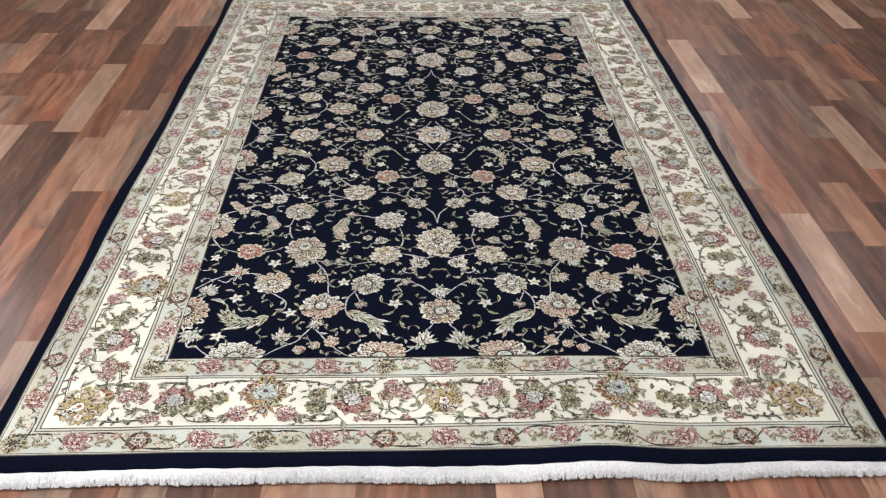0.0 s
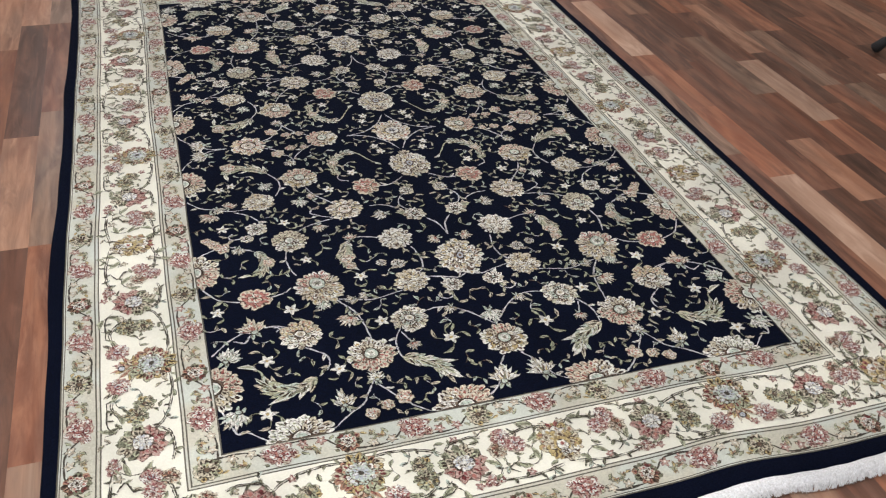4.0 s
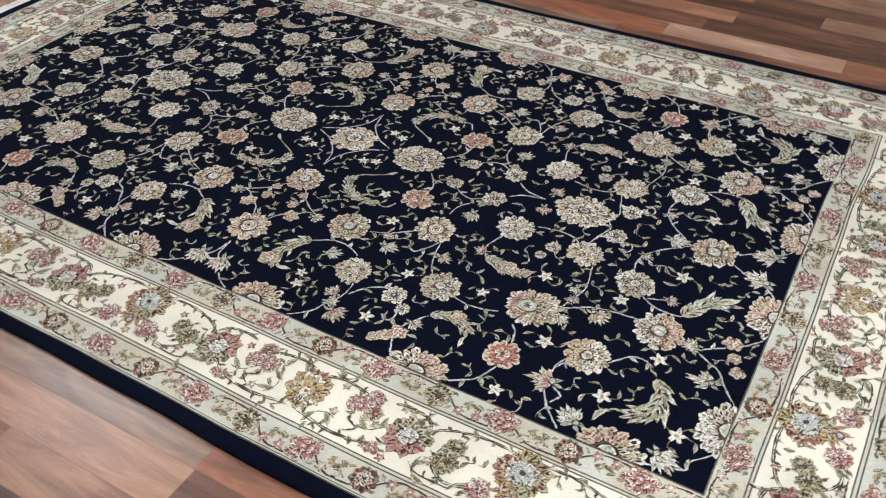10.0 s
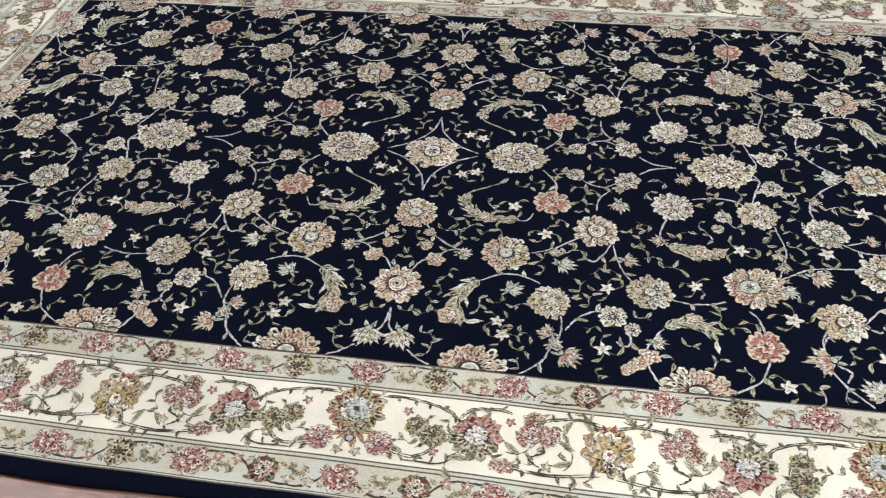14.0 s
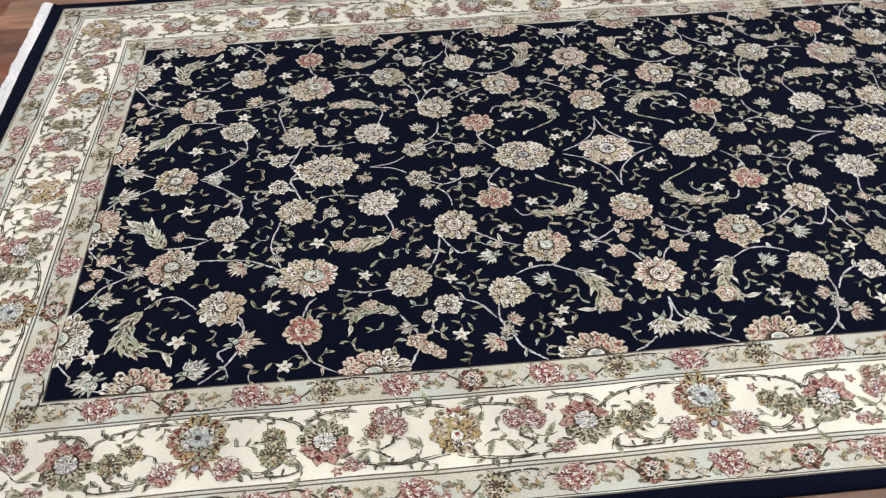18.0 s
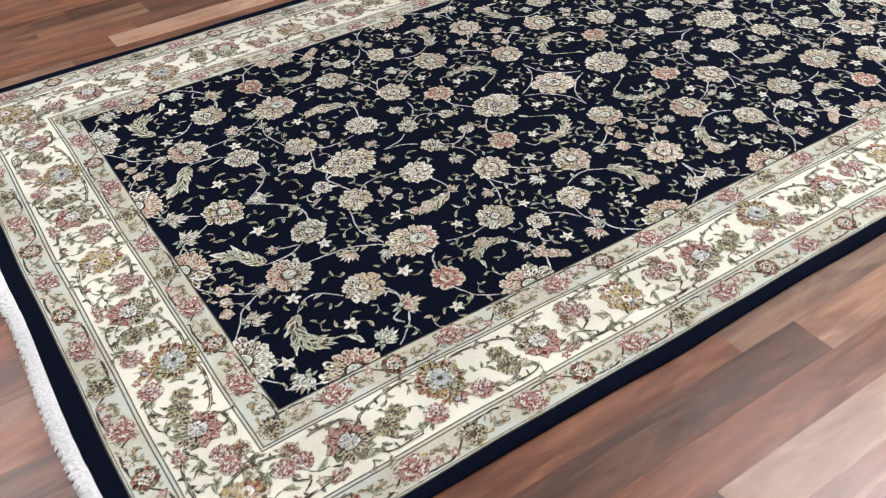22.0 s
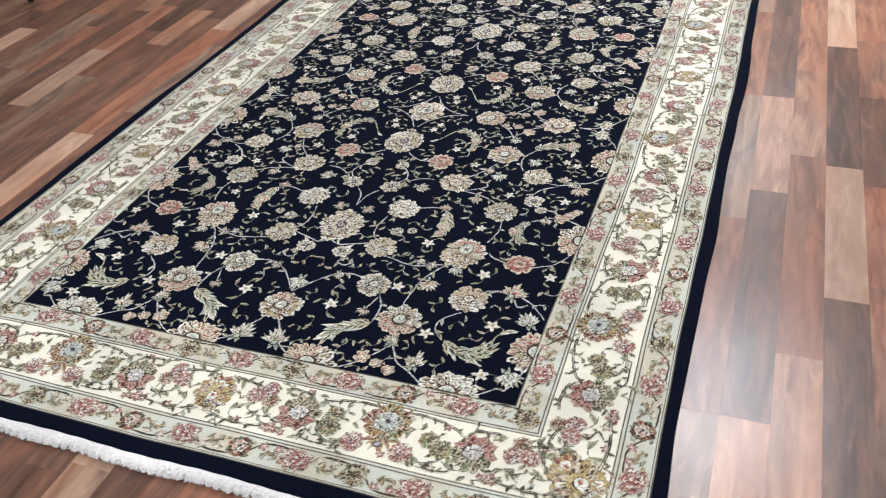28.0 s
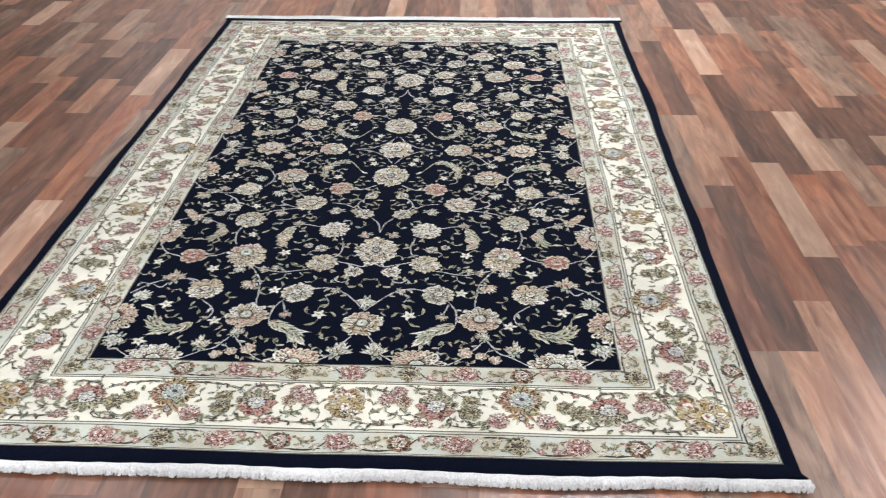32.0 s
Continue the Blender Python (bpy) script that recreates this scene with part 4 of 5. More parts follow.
for i, (y, colours) in enumerate(WEST_FANS):
    all_round("edge_blossom", fan(0.066, colours, "dark", 551 - i % 2), -HX, y, 0)
for i, (x, colours) in enumerate(SOUTH_FANS):
    all_round("edge_blossom", fan(0.066, colours, "dark", 560 + i), x, SOUTH, 90)

# ragged leaves: the spine, its width, how much of it is leafy
FRONDS = (
    (((-0.214, -0.222), (-0.219, -0.171), (-0.211, -0.134), (-0.173, -0.103), (-0.139, -0.105), (-0.116, -0.140), (-0.094, -0.179)), 0.036, 0.6),
    (((-0.406, -0.164), (-0.435, -0.134), (-0.480, -0.124), (-0.512, -0.136), (-0.520, -0.159)), 0.046, 0.75), (((-0.262, -0.535), (-0.269, -0.571), (-0.278, -0.604), (-0.271, -0.640)), 0.046, 0.8),
    (((-0.235, -0.977), (-0.202, -0.995), (-0.170, -1.016), (-0.150, -1.052)), 0.054, 0.95), (((-0.424, -0.990), (-0.463, -1.017), (-0.504, -1.014), (-0.529, -0.984), (-0.534, -0.948), (-0.554, -0.928)), 0.056, 0.62),
    (((-0.483, -0.524), (-0.469, -0.556), (-0.469, -0.591), (-0.492, -0.617), (-0.518, -0.616)), 0.036, 0.7),
)
for i, (spine, width, body) in enumerate(FRONDS):
    drawn("acanthus_leaf", frond(spine, width, 300 + i, body=body))

# the stems between them
STEMS_INNER = (
    ((-0.005, -0.108), (-0.030, -0.060), (-0.080, -0.015), (-0.140, 0.0)), ((-0.039, -0.262), (-0.065, -0.283), (-0.090, -0.296), (-0.117, -0.295)), ((-0.191, -0.253), (-0.216, -0.239), (-0.216, -0.219)),
    ((-0.253, -0.029), (-0.287, -0.055), (-0.314, -0.092), (-0.327, -0.124)), ((-0.321, -0.106), (-0.328, -0.084), (-0.345, -0.073), (-0.372, -0.073)), ((-0.395, -0.020), (-0.366, -0.036), (-0.352, -0.058)),
    ((-0.314, -0.259), (-0.296, -0.302), (-0.275, -0.329), (-0.254, -0.356)), ((-0.268, -0.420), (-0.300, -0.405), (-0.323, -0.386), (-0.312, -0.366), (-0.297, -0.368)), ((-0.270, -0.425), (-0.310, -0.432), (-0.350, -0.448), (-0.376, -0.466)),
    ((-0.165, -0.386), (-0.126, -0.392), (-0.094, -0.415)), ((-0.053, -0.343), (-0.076, -0.367), (-0.085, -0.399), (-0.072, -0.424)), ((-0.032, -0.478), (-0.010, -0.509), (0.0, -0.560)),
)
STEMS_MIDDLE = (
    ((-0.412, -0.540), (-0.418, -0.577), (-0.414, -0.611), (-0.405, -0.640)), ((-0.424, -0.683), (-0.442, -0.699), (-0.480, -0.709)), ((-0.545, -0.710), (-0.587, -0.693), (-0.605, -0.673), (-0.626, -0.640)),
    ((-0.335, -0.749), (-0.316, -0.777), (-0.297, -0.811), (-0.289, -0.857), (-0.285, -0.909)), ((-0.175, -0.755), (-0.245, -0.771), (-0.283, -0.764), (-0.325, -0.751)), ((-0.106, -0.591), (-0.097, -0.642), (-0.103, -0.681), (-0.120, -0.701)),
    ((-0.176, -0.535), (-0.226, -0.520), (-0.262, -0.535)), ((-0.110, -0.715), (-0.063, -0.729), (-0.028, -0.739), (0.0, -0.722)), ((-0.065, -0.775), (-0.060, -0.800), (-0.079, -0.810), (-0.097, -0.798), (-0.090, -0.785)),
    ((-0.399, -0.284), (-0.383, -0.248), (-0.382, -0.208), (-0.406, -0.164)), ((-0.479, -0.329), (-0.520, -0.332), (-0.566, -0.313), (-0.592, -0.303), (-0.616, -0.280), (-0.630, -0.262)), ((-0.514, -0.340), (-0.480, -0.362), (-0.460, -0.393), (-0.459, -0.423)),
    ((-0.505, -0.461), (-0.533, -0.461), (-0.541, -0.448), (-0.530, -0.435)), ((-0.488, -0.522), (-0.525, -0.498), (-0.546, -0.490)), ((-0.580, -0.493), (-0.615, -0.510), (-0.629, -0.525)),
)
STEMS_OUTER = (
    ((0.0, -0.924), (-0.047, -0.869), (-0.083, -0.843), (-0.116, -0.835), (-0.150, -0.842)), ((-0.215, -0.885), (-0.234, -0.918), (-0.238, -0.954), (-0.235, -0.977)), ((-0.216, -0.895), (-0.204, -0.930), (-0.195, -0.950)),
    ((-0.308, -1.000), (-0.312, -1.026), (-0.295, -1.057), (-0.275, -1.085)), ((-0.265, -1.100), (-0.245, -1.122), (-0.220, -1.142)), ((-0.313, -1.030), (-0.331, -1.061), (-0.347, -1.088), (-0.376, -1.105), (-0.421, -1.142)),
    ((-0.430, -0.895), (-0.392, -0.929), (-0.392, -0.962), (-0.418, -0.989)), ((-0.450, -0.825), (-0.483, -0.810), (-0.513, -0.811)), ((-0.545, -0.812), (-0.587, -0.836), (-0.626, -0.875)),
    ((-0.494, -0.810), (-0.474, -0.820), (-0.483, -0.831)), ((-0.576, -0.838), (-0.553, -0.849), (-0.539, -0.827)), ((-0.629, -1.024), (-0.618, -1.053), (-0.606, -1.092), (-0.597, -1.107), (-0.585, -1.103), (-0.543, -1.140)),
    ((-0.500, 0.0), (-0.545, -0.006), (-0.575, -0.025)), ((-0.600, -0.050), (-0.620, -0.075), (-0.630, -0.097)), ((-0.020, -1.026), (-0.040, -1.057), (-0.065, -1.110), (-0.111, -1.142)),
)
for i, path in enumerate(STEMS_INNER + STEMS_MIDDLE + STEMS_OUTER):
    stem = Motif(600 + i)
    line = curve(path, 7)
    stem.ribbon(line, 0.0036, "lilac", 0.4, 0.7)
    drawn("stem", stem)
    if len(path) > 3:
        for f in (0.3, 0.7):
            k = int(f * (len(line) - 2))
            (ax, ay), (bx, by) = line[k], line[k + 1]
            side = stem.rng.choice((-1, 1))
            leaf = Motif(660 + i)
            leaf.scale(ax, ay, math.atan2(by - ay, bx - ax) + side * 0.7, stem.rng.uniform(0.018, 0.026), 0.008, stem.rng.choice(("sage", "ivory", "beige")), "moss", 0.5, 0.1, "dark", 0.25 * side)
            drawn("leaf", leaf)

# curled leaves on their own in the gaps
fill_rng = random.Random(77)
taken = [(x, y, r * 1.1) for _, _, x, y, r, _ in BLOSSOMS] + [(x, y, r * 1.2) for x, y, r, *_ in ROSETTES + BUDS + FLORETS]
taken += [(x, y, r * 2.3) for x, y, r in STARS] + [(-HX, y, 0.07) for y, _ in WEST_FANS] + [(x, SOUTH, 0.065) for x, _ in SOUTH_FANS]
taken += [(x, y, width * 0.7) for spine, width, _ in FRONDS for x, y in curve(spine, 2)] + [(x, y, 0.006) for path in STEMS_INNER + STEMS_MIDDLE + STEMS_OUTER for x, y in curve(path, 3)]
count = 0
for attempt in range(9000):
    x, y = fill_rng.uniform(-HX + 0.016, -0.010), fill_rng.uniform(SOUTH + 0.016, -0.010)
    r = fill_rng.choice((0.012, 0.014, 0.016))
    if count < 95 and all(math.hypot(x - a, y - b) > c + r * 0.95 for a, b, c in taken):
        taken.append((x, y, r * 1.25))
        all_round("leaf_sprig", sprig(r * 1.35, 700 + count), x, y, fill_rng.uniform(0, 360))
        count += 1
# ---- the borders ----


def side_frames():
    """The four sides of the field's edge, as seen from its middle: middle point, turn, half length, whether it is a long side."""
    mid = (SOUTH + NORTH) / 2
    return ((0.0, SOUTH, 180, HX, False), (-HX, mid, 90, (NORTH - SOUTH) / 2, True), (0.0, NORTH, 0, HX, False), (HX, mid, -90, (NORTH - SOUTH) / 2, True))


def on_side(side, name, mesh, s, u, turn, flip=False, level=0.0):
    """A figure s metres along a side from its middle, u metres outside the field."""
    x, y, rz, _, _ = side
    ob = new(name, mesh)
    ob.parent = rug
    spot = pose(x, y, 0, 0, 0, rz) @ Vector((-s if flip else s, u, 0))
    ob.matrix_basis = Matrix.Translation((*warp(spot.x, spot.y), 0.0)) @ pose(x, y, TOP + 0.0009 + level, 0, 0, rz) @ Matrix.Diagonal((-1 if flip else 1, 1, 1, 1)) @ pose(s, u, 0, 0, 0, turn)
    return ob


ROSY = ("blush", "pink", "ivory", "pink")


def rosy(m, x, y, r, level=1.0, heart="ivory"):
    """A rose of pale pink petals outlined in maroon."""
    petals(m, r, ((1.05, 13, 0.48, 0.2, ROSY, ("crimson", "maroon", "crimson")), (0.72, 10, 0.38, 0.35, ("pink", "ivory"), ("crimson", "rose"))), (x, y), None, None, None, level, "maroon", "maroon")
    m.disc(x, y, 0.33 * r, 0.3 * r, "maroon", level + 3.2, 10)
    petals(m, 0.3 * r, ((1.0, 6, 0.7, 0.5, ("ivory", heart), (heart, "rose")),), (x, y), None, None, None, level + 3.6, "maroon", "maroon")
    return m


def olive(m, x, y, r, level=1.0):
    """An olive bloom of ragged dark-edged petals."""
    petals(m, r, ((1.05, 13, 0.5, 0.2, ("sage", "moss", "beige", "gold"), ("umber", "line", "moss")), (0.66, 9, 0.4, 0.35, ("sage", "beige"), ("umber", "gold"))), (x, y), None, None, None, level, "line", "line")
    m.disc(x, y, 0.2 * r, 0.18 * r, "brown", level + 3.2, 8)
    return m


def guard_rose(r, seed):
    m = Motif(seed)
    for x, y, k in ((-0.95, 0.3, 0.42), (0.9, -0.45, 0.4), (-0.75, -0.55, 0.36)):
        petals(m, k * r, ((1.0, 7, 0.8, 0.3, ROSY, ("crimson", "maroon")),), (x * r, y * r), None, None, None, 0.6, "maroon", "maroon")
    return rosy(m, 0, 0, r, 2.4, "rose")


def brown_rosette(r, seed):
    """Dark brown points round a pale dotted heart."""
    m = Motif(seed)
    petals(m, r, ((1.12, 13, 0.55, 0.08, ("brown", "moss", "rust"), ("umber", "maroon")), (0.7, 9, 0.36, 0.6, ("ivory", "blush"), ("brown", "rose")), (0.4, 6, 0.3, 0.6, ("ivory",), ("brown",))), (0, 0), None, None, None, 1.0, "umber", "umber")
    m.disc(0, 0, 0.14 * r, 0.13 * r, "umber", 6.0, 7)
    return m


def olive_star(r, seed):
    m = Motif(seed)
    return olive(m, 0, 0, r)


def double_bloom(size, seed):
    """Two olive half blooms back to back with a brown shadow."""
    m = Motif(seed)
    olive(m, -0.5 * size, 0.3 * size, 0.72 * size)
    olive(m, 0.5 * size, -0.3 * size, 0.78 * size, 1.4)
    for a in (0.6, 2.2, 3.8, 5.4):
        m.scale(0.9 * size * math.cos(a), 0.7 * size * math.sin(a), a + 0.5, 0.5 * size, 0.2 * size, "sage", "line", 0.6, 0.1, "line", 0.3)
    return m


def triple_rose(size, seed):
    """Two small red roses, a rust one and a leaf or two."""
    m = Motif(seed)
    for a in (0.9, 1.6, 2.4, 3.6, 4.4, 5.4):
        m.scale(0.8 * size * math.cos(a), 0.8 * size * math.sin(a), a + 0.6, 0.55 * size, 0.2 * size, "sage" if a > 2 else "beige", "line", 0.6, 0.1, "line", 0.25)
    petals(m, 0.62 * size, ((1.0, 11, 0.5, 0.15, ("blush", "beige", "gold"), ("rust", "brown", "maroon")), (0.6, 7, 0.4, 0.3, ("blush", "rust"), ("maroon", "brown"))), (-0.5 * size, -0.5 * size), None, None, None, 0.9, "umber", "umber")
    rosy(m, -0.35 * size, 0.5 * size, 0.6 * size, 1.4, "blue")
    rosy(m, 0.55 * size, 0.05 * size, 0.62 * size, 1.6, "blue")
    return m


def berries(size, seed):
    m = Motif(seed)
    for x, y in ((-0.75, 0.1), (0.0, 0.25), (0.7, 0.0), (0.1, -0.45)):
        petals(m, 0.52 * size, ((1.0, 7, 0.7, 0.4, ROSY, ("crimson", "maroon")),), (x * size, y * size), None, None, None, 1.0, "maroon", "maroon")
        m.disc(x * size, y * size, 0.14 * size, 0.14 * size, "ivory", 3, 6)
    m.scale(0.9 * size, -0.3 * size, -0.3, 0.9 * size, 0.3 * size, "sage", "line", 1, 0.1, "line")
    return m


def feathered(size, seed):
    """A round bloom, half olive and half rose flames, round a white heart."""
    m = Motif(seed)
    petals(m, size, ((1.05, 17, 0.48, 0.25, ("sage", "beige", "moss"), ("umber", "line", "moss")), (0.78, 14, 0.36, 0.3, ("sage", "beige"), ("line", "brown"))), (0, 0), None, None, toward(-1.3, -0.1, "pink", ("crimson", "rose", "maroon")), 1.0, "umber", "umber")
    m.disc(0, 0, 0.47 * size, 0.43 * size, "umber", 4.4, 16)
    petals(m, 0.43 * size, ((1.0, 11, 0.5, 0.6, ("ivory", "ivory", "blue"), ("lilac", "ivory", "brown")), (0.6, 7, 0.4, 0.5, ("ivory",), ("blue", "line"))), (0, 0), None, None, None, 4.8, "brown", "brown")
    m.disc(0, 0, 0.12 * size, 0.1 * size, "ivory", 8.0, 8)
    return m


def medallion(size, seed):
    """The large brown blossom with a pale blue eye, and a bud at its foot."""
    m = Motif(seed)
    for i in range(11):
        a = math.pi / 2 + (i - 5) * 0.3
        m.scale(0, 0.75 * size, a, 0.9 * size * m.rng.uniform(0.8, 1.1), 0.2 * size, ("gold", "beige", "rust")[i % 3], ("brown", "rust", "maroon")[i % 3], 0.6, 0.15, "umber")
    m.disc(0, 1.3 * size, 0.2 * size, 0.18 * size, "umber", 2.4)
    m.disc(0, 1.3 * size, 0.14 * size, 0.13 * size, "blue", 2.8)
    petals(m, size, ((1.14, 21, 0.42, 0.12, ("beige", "sage", "gold", "rust"), ("brown", "maroon", "umber")), (0.86, 18, 0.34, 0.2, ("beige", "gold", "sage"), ("maroon", "brown", "rust"))), (0, 0), None, None, None, 1.2, "umber", "umber")
    petals(m, size, ((0.62, 16, 0.2, 0.5, ("ivory", "mint"), ("lilac", "brown")),), (0, 0), None, None, None, 4.4, "umber", "umber")
    m.disc(0, 0, 0.44 * size, 0.41 * size, "mint", 6.0, 16)
    for i in range(9):
        a = math.tau * i / 9
        m.petal(0.1 * size * math.cos(a), 0.1 * size * math.sin(a), a, 0.28 * size, 0.13 * size, "blue" if i % 3 else "lilac", 6.4, 0.5, "brown" if i % 4 == 0 else None)
    m.disc(0, 0, 0.13 * size, 0.12 * size, "line", 7.4)
    return m


def golden_palmette(r, seed):
    """Broad golden petals, longest towards +x, round a pale heart with a red spot and a dotted foot."""
    m = Motif(seed)
    pear = (lambda a: 0.9 + 0.3 * (0.5 + 0.5 * math.cos(a)) ** 4)
    petals(m, r, ((1.05, 19, 0.4, 0.3, ("gold", "beige", "beige"), ("brown", "rust", "gold")), (0.82, 15, 0.36, 0.4, ("beige", "gold", "ivory"), ("gold", "brown", "rust")), (0.6, 11, 0.34, 0.4, ("beige", "gold"), ("gold", "brown"))), (0.05 * r, 0), None, pear, None, 1.0, "umber", "umber")
    m.disc(0.02 * r, 0, 0.4 * r, 0.36 * r, "gold", 5.6, 14)
    m.disc(-0.05 * r, 0, 0.31 * r, 0.27 * r, "umber", 6.0, 14)
    m.disc(-0.05 * r, 0, 0.27 * r, 0.23 * r, "ivory", 6.4, 12, 0, 0.12)
    m.disc(0.02 * r, 0, 0.1 * r, 0.09 * r, "red", 6.8, 8)
    petals(m, 0.2 * r, ((1.0, 6, 0.8, 0.5, ("ivory",), ("umber",)),), (-0.42 * r, 0), None, None, None, 6.4, "umber", "umber")
    for way in (-1, 1):
        m.scale(0.95 * r, 0.1 * r * way, 0.4 * way, 0.35 * r, 0.16 * r, "rose", "maroon", 1.0, 0.1, "maroon")
    return m


def border_rose(size, seed):
    m = Motif(seed)
    m.scale(0.8 * size, 0.1 * size, 0.3, size, 0.4 * size, "sage", "line", 0.6, 0.1, "line")
    m.scale(0.6 * size, 0.5 * size, 0.9, 0.8 * size, 0.3 * size, "beige", "line", 0.6, 0.1, "line")
    return rosy(m, 0, 0, size, 1.0, "blue")


def fern(size, seed):
    """A bent fern frond of narrow leaflets."""
    m = Motif(seed)
    line = curve([(-size, 0), (-0.2 * size, 0.25 * size), (0.6 * size, 0.05 * size), (0.8 * size, -0.4 * size)], 4)
    m.ribbon(line, 0.0016, "line", 0.5)
    for i in range(1, len(line) - 1):
        (ax, ay), (bx, by) = line[i], line[i + 1]
        a = math.atan2(by - ay, bx - ax)
        for way in (-1, 1):
            m.petal(ax, ay, a + 0.9 * way, size * 0.42 * m.rng.uniform(0.7, 1.2), size * 0.13, m.rng.choice(("gold", "beige", "sage", "rust")), 0.8, 0.1, "line" if i % 2 else None, None, "moss" if way > 0 else None, -0.3 * way)
    return m


def scroll(paths, seed, width=0.0036, colour="line", leaves=("sage", "line", "moss"), gap=0.032):
    """Dark winding stems with small leaves."""
    m = Motif(seed)
    for path in paths:
        line = curve(path, 8)
        long = len(path) > 3
        for off in (-0.0019, 0.0019) if long else (0.0,):
            side_line = []
            for i, (px, py) in enumerate(line):
                (ax, ay), (bx, by) = line[max(i - 1, 0)], line[min(i + 1, len(line) - 1)]
                d = math.hypot(bx - ax, by - ay) or 1.0
                side_line.append((px - (by - ay) / d * off, py + (bx - ax) / d * off))
            m.ribbon(side_line, 0.0021 if long else 0.0028, colour, 0.3, 0.5)
        run = 0.0
        for (ax, ay), (bx, by) in zip(line[:-1], line[1:]):
            run += math.hypot(bx - ax, by - ay)
            if run > gap:
                run = 0.0
                side = m.rng.choice((-1, 1))
                m.petal(ax, ay, math.atan2(by - ay, bx - ax) + side * m.rng.uniform(0.5, 1.0), m.rng.uniform(0.012, 0.019), 0.0048, m.rng.choice(leaves), 1.0, 0.1, "line", None, "moss", 0.3 * side)
    return m


# main border: half a repeat runs from a medallion at s = 0 to a golden palmette at s = 1 (times the half length)
def main_half(half):
    k = half
    upper = ((0.012, 0.082), (0.2 * k, 0.079), (0.36 * k, 0.096), (0.44 * k, 0.125))
    ringlet = ((0.16 * k, 0.188), (0.26 * k, 0.196), (0.34 * k, 0.17), (0.33 * k, 0.135))
    lower = ((0.52 * k, 0.165), (0.62 * k, 0.193), (0.78 * k, 0.203), (0.97 * k, 0.192))
    link = ((0.97 * k, 0.096), (0.88 * k, 0.088), (0.78 * k, 0.094), (0.72 * k, 0.105))
    spray = ((0.42 * k, 0.11), (0.46 * k, 0.09), (0.56 * k, 0.084), (0.62 * k, 0.09))
    curlet = ((0.74 * k, 0.19), (0.70 * k, 0.175), (0.76 * k, 0.162))
    low_curl = ((0.22 * k, 0.205), (0.36 * k, 0.205), (0.42 * k, 0.19))
    return scroll((upper, ringlet, lower, link, spray, curlet, low_curl), 820, gap=0.024)


FIGURES = {
    "medallion": medallion(0.046, 801).build("medallion"),
    "double_bloom": double_bloom(0.029, 802).build("double_bloom"),
    "feathered_bloom": feathered(0.046, 803).build("feathered_bloom"),
    "berry_spray": berries(0.017, 804).build("berry_spray"),
    "triple_rose": triple_rose(0.033, 805).build("triple_rose"),
    "golden_palmette": golden_palmette(0.047, 806).build("golden_palmette"),
    "border_rose": border_rose(0.025, 813).build("border_rose"),
    "guard_rose": guard_rose(0.027, 807).build("guard_rose"),
    "guard_floret": brown_rosette(0.025, 808).build("guard_floret"),
    "guard_star": olive_star(0.028, 809).build("guard_star"),
    "fern": fern(0.017, 814).build("fern"),
    "leaf_sprig": sprig(0.028, 810, "line").build("leaf_sprig"),
    "small_floret": star(0.0105, 811, 5, False, "maroon", "pink").build("small_floret"),
    "dry_floret": star(0.0105, 812, 5, False, None, "blush").build("dry_floret"),
}
border_rng = random.Random(5)


def main_border(side):
    x, y, rz, half, long_side = side
    # medallions sit 0.43 apart from the golden palmettes; the last palmette turns the corner
    k = (half + 0.155) / (3 if long_side else 2)
    vine = main_half(k).build("vine")
    offset = 0.0 if long_side else k
    first = 0 if long_side else -1
    for flip in (False, True):
        for cell in range(first + (0 if long_side else 1), 3 if long_side else 2):
            start_at_medallion = (cell % 2 == 0) == long_side
            a, b = cell * k, (cell + 1) * k
            s0, way = (a, 1) if start_at_medallion else (b, -1)

            def put(name, t, u, turn, mirror=False):
                s = s0 + way * t * k
                on_side(side, name, FIGURES[name], s, u, turn, flip)

            put("double_bloom", 0.29, 0.143, 60 if way > 0 else 120)
            put("feathered_bloom", 0.49, 0.142, 0 if way > 0 else 180)
            put("berry_spray", 0.60, 0.196, 10)
            put("triple_rose", 0.73, 0.118, 20 if way > 0 else 160)
            ob = on_side(side, "vine", vine, s0, 0.0, 0, flip)
            if way < 0:
                ob.matrix_basis = ob.matrix_basis @ Matrix.Diagonal((-1, 1, 1, 1))
            for t, u in ((0.86, 0.17), (0.66, 0.165), (0.9, 0.083), (0.4, 0.19)):
                put("leaf_sprig", t, u, border_rng.uniform(0, 360))
    # medallions and palmettes themselves
    last = 3 if long_side else 2
    for i in range(-last + 1, last):
        s = i * k
        if (i % 2 == 0) == long_side:
            on_side(side, "medallion", FIGURES["medallion"], s, 0.115, 0)
            for flip in (False, True):
                ob = on_side(side, "border_rose", FIGURES["border_rose"], s, 0.182, 0, False, 0.001)
                ob.matrix_basis = ob.matrix_basis @ Matrix.Diagonal((-1 if flip else 1, 1, 1, 1)) @ pose(0.053, 0, 0)
        else:
            on_side(side, "golden_palmette", FIGURES["golden_palmette"], s, 0.148, -90)


